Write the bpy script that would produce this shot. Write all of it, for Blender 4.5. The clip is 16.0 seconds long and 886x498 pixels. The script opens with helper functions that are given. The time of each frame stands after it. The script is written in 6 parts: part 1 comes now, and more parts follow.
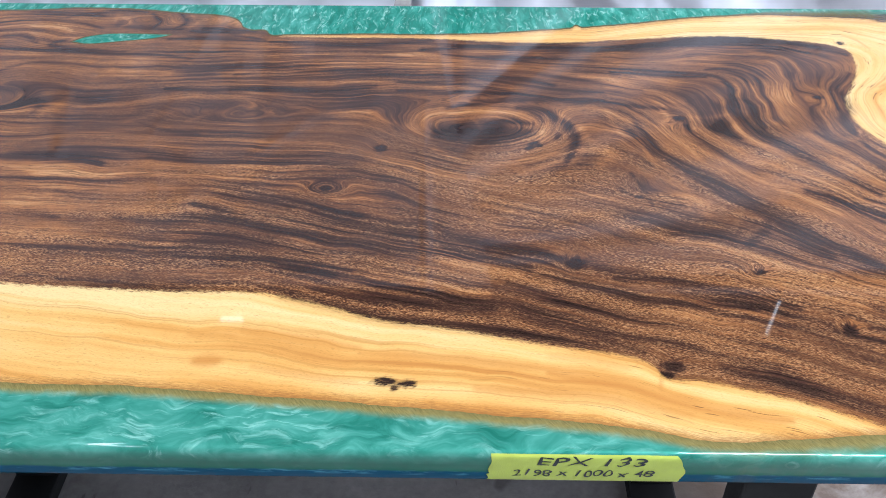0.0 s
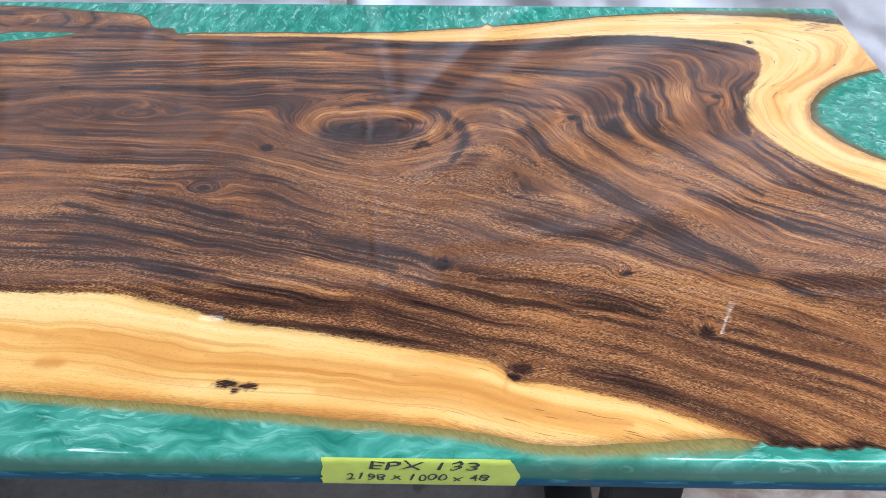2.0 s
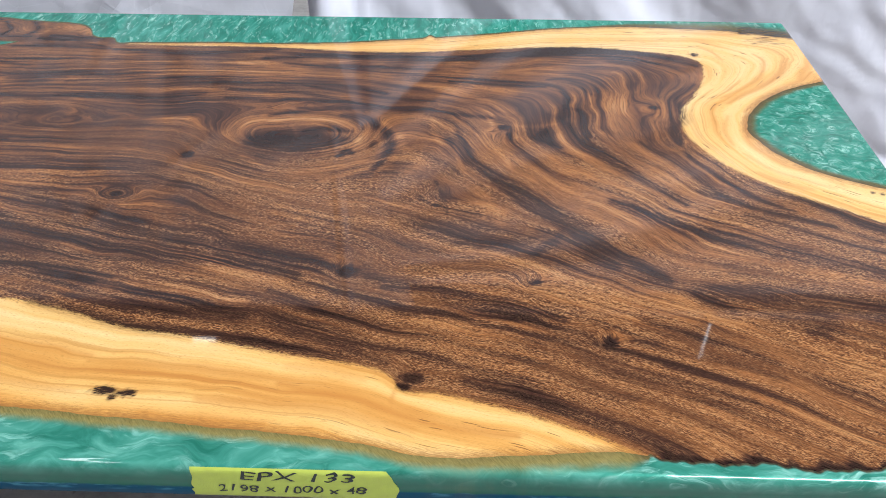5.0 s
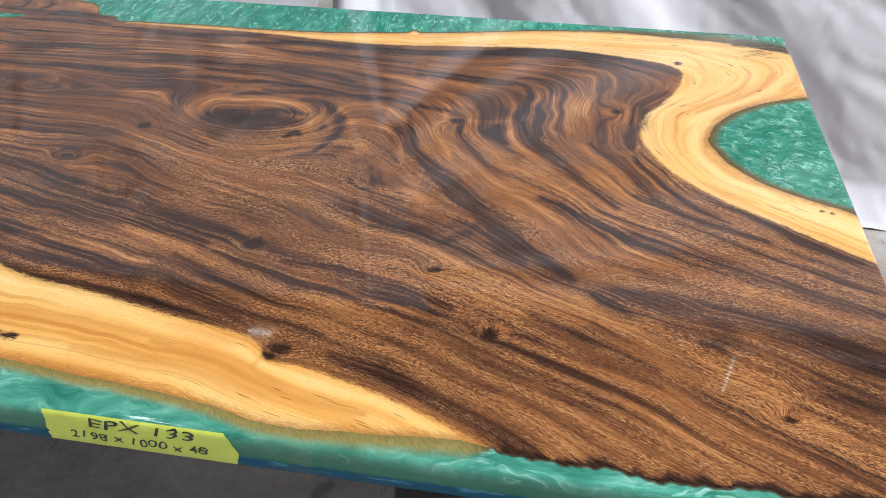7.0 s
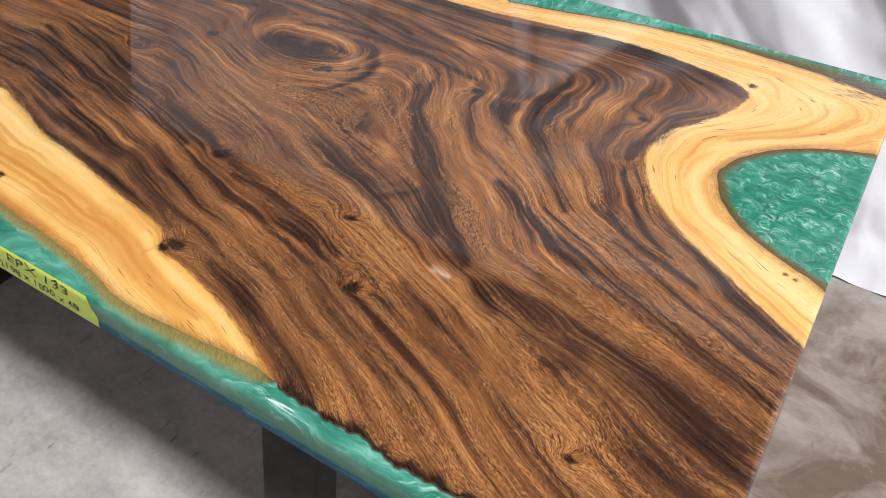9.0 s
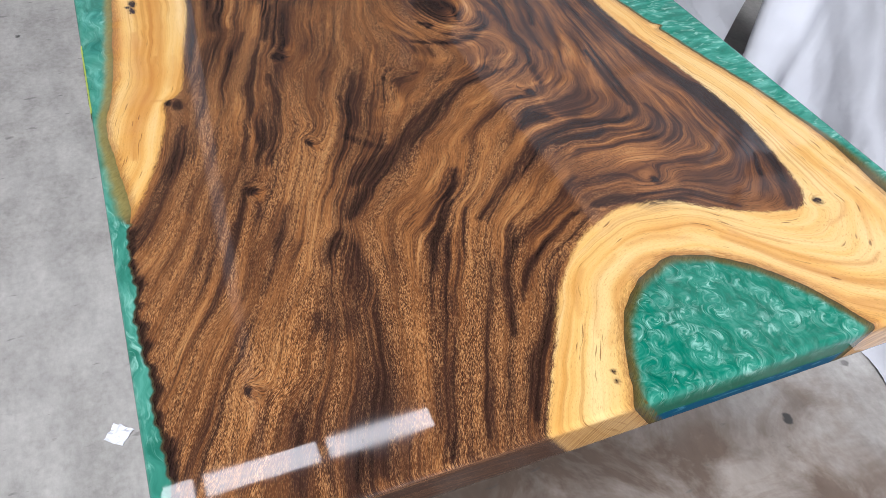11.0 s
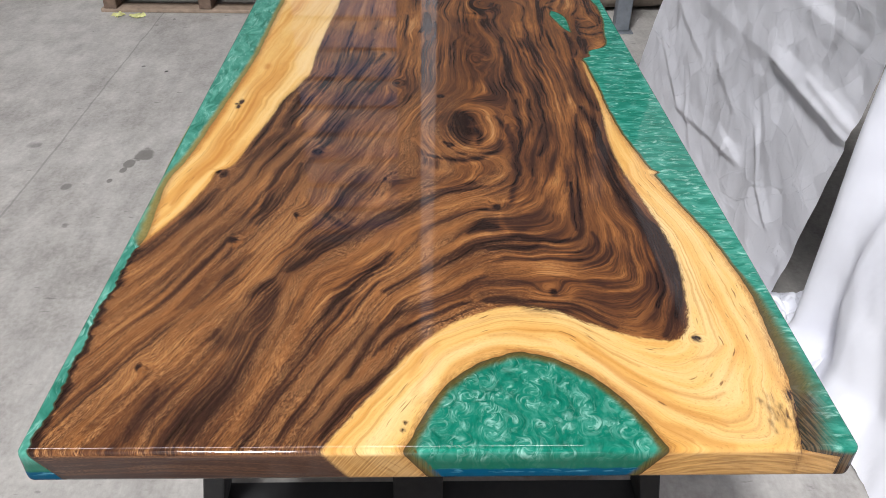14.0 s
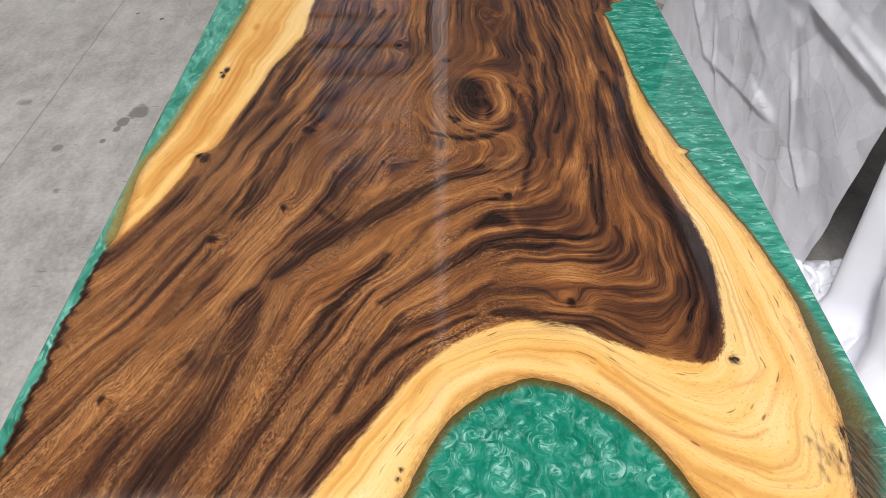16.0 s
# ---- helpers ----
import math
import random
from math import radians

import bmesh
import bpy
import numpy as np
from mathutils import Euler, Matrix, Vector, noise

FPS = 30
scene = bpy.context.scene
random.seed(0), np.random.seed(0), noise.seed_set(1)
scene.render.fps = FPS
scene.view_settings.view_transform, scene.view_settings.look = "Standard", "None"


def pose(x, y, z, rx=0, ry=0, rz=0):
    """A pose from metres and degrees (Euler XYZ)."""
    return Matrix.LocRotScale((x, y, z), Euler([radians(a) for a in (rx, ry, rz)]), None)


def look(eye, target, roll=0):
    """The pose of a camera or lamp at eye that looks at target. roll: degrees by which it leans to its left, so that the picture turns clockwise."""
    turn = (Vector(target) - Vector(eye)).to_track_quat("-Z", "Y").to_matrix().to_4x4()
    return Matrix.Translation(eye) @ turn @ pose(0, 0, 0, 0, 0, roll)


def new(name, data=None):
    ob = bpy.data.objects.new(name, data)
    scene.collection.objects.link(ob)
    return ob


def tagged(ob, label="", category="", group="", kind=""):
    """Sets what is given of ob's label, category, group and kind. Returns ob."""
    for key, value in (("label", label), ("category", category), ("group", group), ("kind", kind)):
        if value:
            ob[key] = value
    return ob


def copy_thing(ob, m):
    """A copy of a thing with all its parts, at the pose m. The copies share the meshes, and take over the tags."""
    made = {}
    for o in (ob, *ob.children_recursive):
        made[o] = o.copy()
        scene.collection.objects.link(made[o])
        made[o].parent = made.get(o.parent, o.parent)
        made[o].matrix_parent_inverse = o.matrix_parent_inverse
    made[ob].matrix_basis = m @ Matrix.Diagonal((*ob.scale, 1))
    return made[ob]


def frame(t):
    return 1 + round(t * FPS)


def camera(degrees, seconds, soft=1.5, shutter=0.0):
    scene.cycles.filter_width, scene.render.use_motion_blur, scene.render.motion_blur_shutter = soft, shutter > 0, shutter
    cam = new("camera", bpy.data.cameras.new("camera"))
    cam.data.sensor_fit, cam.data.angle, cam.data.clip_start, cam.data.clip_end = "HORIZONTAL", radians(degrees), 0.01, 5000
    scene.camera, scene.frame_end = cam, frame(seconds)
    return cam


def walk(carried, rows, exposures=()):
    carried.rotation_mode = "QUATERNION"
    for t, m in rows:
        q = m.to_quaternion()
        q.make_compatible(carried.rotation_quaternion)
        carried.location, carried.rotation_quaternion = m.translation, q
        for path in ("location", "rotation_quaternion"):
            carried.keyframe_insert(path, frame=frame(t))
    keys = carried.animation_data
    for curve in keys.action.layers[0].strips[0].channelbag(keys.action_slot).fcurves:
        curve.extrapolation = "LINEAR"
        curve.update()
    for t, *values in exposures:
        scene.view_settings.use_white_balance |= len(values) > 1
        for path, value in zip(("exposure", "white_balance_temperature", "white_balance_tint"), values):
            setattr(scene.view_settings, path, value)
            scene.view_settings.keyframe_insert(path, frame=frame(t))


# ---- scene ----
cam = camera(59.2, 16.0, soft=0.5)
EXPOSURE = 0.0
PATH = [
    (0, (0.214, -0.931, 1.414), (0.194, 0.557, 0.077), 0.1),
    (0.5, (0.28, -0.945, 1.416), (0.26, 0.538, 0.074), 0.1),
    (1, (0.334, -0.928, 1.413), (0.315, 0.556, 0.073), 0.2),
    (1.5, (0.364, -0.922, 1.407), (0.342, 0.566, 0.071), 0.1),
    (2, (0.377, -0.92, 1.409), (0.36, 0.566, 0.071), 0.2),
    (2.5, (0.382, -0.916, 1.41), (0.367, 0.568, 0.07), 0.1),
    (3, (0.386, -0.911, 1.411), (0.372, 0.571, 0.068), 0.0),
    (3.5, (0.409, -0.903, 1.407), (0.397, 0.579, 0.064), 0.1),
    (4, (0.438, -0.899, 1.394), (0.419, 0.595, 0.064), 0.1),
    (6.5, (0.64, -0.936, 1.351), (0.471, 0.615, 0.1), 0.0),
    (7, (0.711, -0.912, 1.342), (0.457, 0.624, 0.086), 0.0),
    (7.5, (0.788, -0.892, 1.343), (0.453, 0.613, 0.069), 0.9),
    (8, (0.847, -0.886, 1.335), (0.388, 0.573, 0.047), 1.1),
    (8.5, (0.952, -0.854, 1.334), (0.333, 0.534, 0.034), 1.2),
    (9, (1.062, -0.796, 1.351), (0.279, 0.483, 0.028), 1.6),
    (11.3, (1.446, -0.34, 1.396), (0.105, 0.181, 0.007), 5.4),
    (11.5, (1.458, -0.275, 1.4), (0.087, 0.179, 0.017), 5.3),
    (12, (1.489, -0.152, 1.418), (0.051, 0.165, 0.064), 4.9),
    (12.5, (1.565, -0.099, 1.436), (0.057, 0.11, 0.139), 4.0),
    (13, (1.654, -0.065, 1.472), (0.087, 0.072, 0.237), 2.9),
    (13.5, (1.688, -0.046, 1.486), (0.084, 0.05, 0.296), 2.1),
    (14, (1.705, -0.03, 1.487), (0.079, 0.03, 0.323), 1.3),
    (14.5, (1.707, -0.031, 1.491), (0.081, 0.02, 0.327), 1.0),
    (15, (1.684, -0.018, 1.49), (0.075, 0.012, 0.303), 0.3),
    (15.5, (1.614, -0.007, 1.482), (0.048, 0.015, 0.239), 0.0),
    (16, (1.537, -0.009, 1.48), (0.013, 0.011, 0.185), 0.1),
]
walk(cam, [(t, look(eye, target, roll)) for t, eye, target, roll in PATH], [(0, EXPOSURE + 0.25, 5500, 10), (3.5, EXPOSURE + 0.15, 5700, 10), (7, EXPOSURE + 0.05, 6300, 10), (9, EXPOSURE, 6500, 10), (11.5, EXPOSURE - 0.05, 5950, 10), (12.5, EXPOSURE - 0.03, 6000, 10), (14, EXPOSURE - 0.04, 6350, 10), (16, EXPOSURE - 0.08, 6500, 10)])

# ---- light ----
world = bpy.data.worlds.new("world")
scene.world = world
world.use_nodes = True
sky = world.node_tree.nodes.new("ShaderNodeTexSky")
sky.sky_type, sky.sun_disc = "NISHITA", False
sky.sun_elevation, sky.sun_rotation = radians(70), radians(150)
world.node_tree.links.new(sky.outputs[0], world.node_tree.nodes["Background"].inputs[0])
world.node_tree.nodes["Background"].inputs[1].default_value = 0.1


def opening_light(name, at, target, wide, high, watts, colour):
    """An area lamp that stands in for daylight at an unseen opening of the hall."""
    lamp = bpy.data.lights.new(name, "AREA")
    lamp.shape, lamp.size, lamp.size_y, lamp.energy, lamp.color = "RECTANGLE", wide, high, watts, colour
    ob = new(name, lamp)
    ob.matrix_world = look(at, target)
    return ob


opening_light("skylight_daylight", (6.5, -2.8, 11.2), (6.5, -2.8, 0), 6.0, 1.35, 2490, (1.0, 0.98, 0.96))
# fill lamp added at the east end, where no gate is seen
opening_light("east_fill", (9.85, 0.4, 2.0), (0, 0.4, 1.4), 3.6, 3.4, 50, (0.96, 0.98, 1.0))


# ---- materials ----
# the table top: height, thickness, length and width
TOP, THICK, LONG, WIDE = 0.76, 0.048, 2.198, 1.0


class Mat:
    """A small builder for node materials."""

    def __init__(self, name):
        self.m = bpy.data.materials.new(name)
        self.m.use_nodes = True
        self.t = self.m.node_tree
        self.b = self.t.nodes["Principled BSDF"]
        self.pos = self.node("ShaderNodeTexCoord").outputs["Object"]

    def node(self, kind, **inputs):
        n = self.t.nodes.new(kind)
        for k, v in inputs.items():
            self.put(n.inputs[k], v)
        return n

    def put(self, socket, v):
        if isinstance(v, bpy.types.NodeSocket):
            self.t.links.new(v, socket)
        elif isinstance(v, (tuple, list)) and socket.type == "RGBA" and len(v) == 3:
            socket.default_value = (*v, 1)
        else:
            socket.default_value = v

    def math(self, op, a, b=0.0, c=0.0, clamp=False):
        n = self.t.nodes.new("ShaderNodeMath")
        n.operation, n.use_clamp = op, clamp
        for s, v in zip(n.inputs, (a, b, c)):
            self.put(s, v)
        return n.outputs[0]

    def attr(self, name):
        n = self.t.nodes.new("ShaderNodeAttribute")
        n.attribute_name = name
        return n.outputs["Fac"]

    def xyz(self, v=None):
        n = self.node("ShaderNodeSeparateXYZ", Vector=v or self.pos)
        return n.outputs

    def vec(self, x, y, z):
        return self.node("ShaderNodeCombineXYZ", X=x, Y=y, Z=z).outputs[0]

    def scale(self, v, k):
        n = self.t.nodes.new("ShaderNodeVectorMath")
        n.operation = "MULTIPLY"
        self.put(n.inputs[0], v)
        n.inputs[1].default_value = k if isinstance(k, tuple) else (k, k, k)
        return n.outputs[0]

    def add(self, v, w):
        n = self.t.nodes.new("ShaderNodeVectorMath")
        self.put(n.inputs[0], v)
        self.put(n.inputs[1], w)
        return n.outputs[0]

    def noise(self, v, scale=1.0, detail=2.0, rough=0.5, dist=0.0, colour=False):
        n = self.node("ShaderNodeTexNoise", Vector=v, Scale=scale, Detail=detail, Roughness=rough, Distortion=dist)
        return n.outputs["Color" if colour else "Fac"]

    def voronoi(self, v, scale, feature="F1"):
        n = self.node("ShaderNodeTexVoronoi", Vector=v, Scale=scale)
        n.feature = feature
        return n.outputs["Distance"]

    def range(self, v, a, b, lo=0.0, hi=1.0, smooth=False):
        n = self.t.nodes.new("ShaderNodeMapRange")
        if smooth:
            n.interpolation_type = "SMOOTHSTEP"
        for s, x in zip(n.inputs, (v, a, b, lo, hi)):
            self.put(s, x)
        return n.outputs[0]

    def mix(self, f, a, b, blend="MIX"):
        n = self.t.nodes.new("ShaderNodeMix")
        n.data_type, n.blend_type = "RGBA", blend
        self.put(n.inputs[0], f)
        self.put(n.inputs[6], a)
        self.put(n.inputs[7], b)
        return n.outputs[2]

    def ramp(self, f, *stops):
        n = self.node("ShaderNodeValToRGB", Fac=f)
        e = n.color_ramp.elements
        while len(e) < len(stops):
            e.new(0.5)
        for el, (p, c) in zip(e, stops):
            el.position, el.color = p, (*c, 1)
        return n.outputs[0]

    def bump(self, h, strength, dist=0.002):
        n = self.node("ShaderNodeBump", Height=h, Strength=strength, Distance=dist)
        self.put(self.b.inputs["Normal"], n.outputs[0])

    def set(self, **kw):
        for k, v in kw.items():
            self.put(self.b.inputs[k.replace("_", " ")], v)
        return self.m


BASE_TONE = 0.475


def wood_material():
    m = Mat("polished_walnut")
    x, y, z = m.xyz()
    psi, sap, dark, light = m.attr("psi"), m.attr("sap"), m.attr("dark"), m.attr("light")
    wob = m.noise(m.pos, 9.0, 2)
    psi = m.math("ADD", psi, m.math("MULTIPLY", m.math("SUBTRACT", wob, 0.5), 0.016))
    psi = m.math("ADD", psi, m.math("MULTIPLY", m.math("SUBTRACT", m.noise(m.pos, 60.0, 2), 0.5), 0.0012))

    def along(a, b):
        return m.vec(m.math("MULTIPLY", x, a), m.math("MULTIPLY", y, a), m.math("MULTIPLY", psi, b))

    # where the rings run wide apart the figure is drawn at a finer ring spacing
    loose = m.range(m.attr("tight"), 0.75, 0.4, smooth=True)

    def figure(a, b, k, detail, rough):
        return m.math("ADD", m.math("MULTIPLY", m.noise(along(a, b), 1.0, detail, rough), m.math("SUBTRACT", 1.0, loose)), m.math("MULTIPLY", m.noise(along(a, b * k), 1.0, detail, rough), loose))

    broad = m.noise(along(1.4, 15.0), 1.0, 2, 0.5)
    mid = figure(2.2, 52.0, 2.2, 1, 0.5)
    fine = figure(4.0, 190.0, 2.2, 2, 0.55)
    tick = figure(270.0, 1550.0, 2.0, 1, 0.5)
    hairs = figure(30.0, 1400.0, 2.0, 2, 0.6)
    cloud = m.noise(m.pos, 4.0, 3)
    # calm velvety zones lie between strongly banded ones
    lively = m.range(m.noise(m.pos, 6.5, 2, 0.5), 0.38, 0.62, 0.35, 1.35, smooth=True)
    bands = m.math("ADD", m.math("MULTIPLY", m.math("SUBTRACT", mid, 0.5), 1.05), m.math("MULTIPLY", m.math("SUBTRACT", fine, 0.5), 0.95))
    t = m.math("ADD", m.math("MULTIPLY", broad, 0.8), m.math("MULTIPLY", bands, lively))
    t = m.math("ADD", t, m.math("MULTIPLY", cloud, 0.6))
    t = m.math("ADD", t, BASE_TONE - 0.7)
    grip = m.range(fine, 0.36, 0.64, 1.2, 0.75)
    t = m.math("ADD", t, m.math("MULTIPLY", m.math("MULTIPLY", light, m.range(fine, 0.3, 0.7, 0.7, 1.3)), 0.22))
    t = m.math("SUBTRACT", t, m.math("MULTIPLY", m.math("MULTIPLY", dark, grip), 0.47))
    heart = m.ramp(t, (0.02, (0.014, 0.0068, 0.0060)), (0.24, (0.052, 0.0205, 0.0130)), (0.48, (0.165, 0.0615, 0.0215)), (0.70, (0.325, 0.130, 0.040)), (0.95, (0.50, 0.245, 0.092)))
    # velvety bands without pores lie between bands full of short pale and dark ticks
    heart = m.mix(m.math("MULTIPLY", m.range(hairs, 0.515, 0.60), 0.66), heart, (0.034, 0.0145, 0.0095))
    ribbon = m.range(m.noise(along(4.0, 75.0), 1.0, 2), 0.40, 0.60, 0.35, 1.0, smooth=True)
    ribbon = m.math("MULTIPLY", ribbon, m.range(m.attr("tight"), 0.22, 0.55, 0.25, 1.0))
    # the far side of the slab, towards the root end, is close-grained
    close = m.math("ADD", m.math("SUBTRACT", y, m.math("MULTIPLY", x, 0.22)), m.math("MULTIPLY", m.math("SUBTRACT", cloud, 0.5), 0.35))
    ribbon = m.math("MULTIPLY", ribbon, m.range(close, 0.06, -0.12, 0.22, 0.9, smooth=True))
    heart = m.mix(m.math("MULTIPLY", m.range(tick, 0.53, 0.61), m.math("MULTIPLY", ribbon, 0.85)), heart, (0.034, 0.014, 0.0095))
    pale = m.math("MULTIPLY", m.range(tick, 0.47, 0.375), m.math("MULTIPLY", ribbon, m.range(t, 0.12, 0.5, 0.10, 0.85)))
    heart = m.mix(pale, heart, (0.58, 0.305, 0.128))
    # longer dashes between the ticks
    dash = figure(105.0, 640.0, 1.8, 1, 0.5)
    heart = m.mix(m.math("MULTIPLY", m.range(dash, 0.54, 0.64), m.math("MULTIPLY", ribbon, 0.25)), heart, (0.036, 0.0145, 0.0095))
    heart = m.mix(m.math("MULTIPLY", m.range(dash, 0.45, 0.36), m.math("MULTIPLY", ribbon, m.range(t, 0.1, 0.5, 0.03, 0.2))), heart, (0.56, 0.285, 0.115))
    deep = m.math("MULTIPLY", m.math("SUBTRACT", dark, 1.09, clamp=True), 2.4, clamp=True)
    heart = m.mix(deep, heart, m.mix(m.range(hairs, 0.4, 0.6), (0.009, 0.005, 0.0045), (0.035, 0.016, 0.011)))
    # sapwood: pale straw with soft ochre bands
    s_mid = figure(1.1, 34.0, 1.8, 2, 0.45)
    s_fine = figure(3.0, 150.0, 2.0, 3, 0.6)
    s_cloud = m.noise(m.pos, 7.0, 3)
    sv = m.math("ADD", m.math("MULTIPLY", s_mid, 0.78), m.math("MULTIPLY", s_fine, 0.34))
    sv = m.math("ADD", sv, m.math("MULTIPLY", s_cloud, 0.28))
    sv = m.math("ADD", m.math("MULTIPLY", m.math("SUBTRACT", sv, 0.70), 1.35), 0.55)
    straw = m.ramp(sv, (0.22, (0.54, 0.235, 0.052)), (0.38, (0.69, 0.36, 0.092)), (0.54, (0.78, 0.472, 0.155)), (0.78, (0.85, 0.595, 0.265)))
    line = m.math("MULTIPLY", m.range(figure(1.8, 190.0, 1.8, 2, 0.6), 0.57, 0.68), 0.45)
    straw = m.mix(line, straw, (0.46, 0.205, 0.046))
    warm = m.math("MULTIPLY", m.attr("ochre"), m.range(s_fine, 0.35, 0.65, 0.45, 0.95))
    straw = m.mix(warm, straw, (0.52, 0.215, 0.044))
    pores = m.range(m.noise(along(170.0, 900.0), 1.0, 1), 0.62, 0.70)
    straw = m.mix(m.math("MULTIPLY", pores, 0.30), straw, (0.36, 0.16, 0.04))
    fleck = m.math("MULTIPLY", m.range(m.noise(along(26.0, 360.0), 1.0, 1), 0.69, 0.75), m.range(x, 0.2, 0.5, 0.1, 0.8))
    straw = m.mix(fleck, straw, (0.15, 0.065, 0.022))
    straw = m.mix(m.math("MULTIPLY", m.range(tick, 0.5, 0.7), 0.2), straw, (0.42, 0.19, 0.05))
    edge = m.attr("edge")
    frayed = m.math("ADD", edge, m.math("MULTIPLY", m.math("SUBTRACT", m.noise(along(120.0, 900.0), 1.0, 3, 0.7), 0.5), 0.030))
    straw = m.mix(m.range(frayed, 0.011, 0.0, 0.0, 0.75), straw, (0.27, 0.115, 0.032))
    straw = m.mix(m.math("MULTIPLY", dark, m.range(m.noise(along(70.0, 700.0), 1.0, 2), 0.40, 0.58, 0.45, 1.1), clamp=True), straw, (0.030, 0.016, 0.012))
    # sawn end grain takes the varnish darker
    sawn = m.math("MULTIPLY", m.range(x, LONG / 2 - 0.002, LONG / 2 - 0.0005), m.range(z, TOP - 0.004, TOP - 0.008))
    rings = m.noise(m.vec(0.0, m.math("MULTIPLY", y, 16.0), m.math("MULTIPLY", m.math("ADD", z, m.math("MULTIPLY", m.math("POWER", m.math("SUBTRACT", y, 0.36), 2.0), 1.6)), 240.0)), 1.0, 3, 0.6)
    heart = m.mix(m.math("MULTIPLY", sawn, 0.82), heart, (0.036, 0.0155, 0.0115))
    straw = m.mix(m.math("MULTIPLY", sawn, 0.8), straw, m.mix(m.range(rings, 0.35, 0.65), (0.22, 0.10, 0.03), (0.58, 0.32, 0.105)))
    # ragged line between the two
    rag = m.math("ADD", sap, m.math("MULTIPLY", m.math("SUBTRACT", m.noise(along(90.0, 420.0), 1.0, 4, 0.7), 0.5), 0.014))
    rag = m.math("ADD", rag, m.math("MULTIPLY", m.math("SUBTRACT", m.noise(along(300.0, 1300.0), 1.0, 2, 0.6), 0.5), 0.010))
    col = m.mix(m.range(rag, -0.0032, 0.0032, smooth=True), heart, straw)
    m.bump(m.math("ADD", m.noise(m.pos, 9.0, 2), m.math("MULTIPLY", m.noise(m.pos, 900.0, 1), 0.02)), 0.018, 0.01)
    return m.set(Base_Color=col, Roughness=0.42, Coat_Weight=1.0, Coat_Roughness=m.range(m.noise(m.pos, 14.0, 3), 0.3, 0.7, 0.02, 0.06), Coat_IOR=1.5, Specular_IOR_Level=0.05)


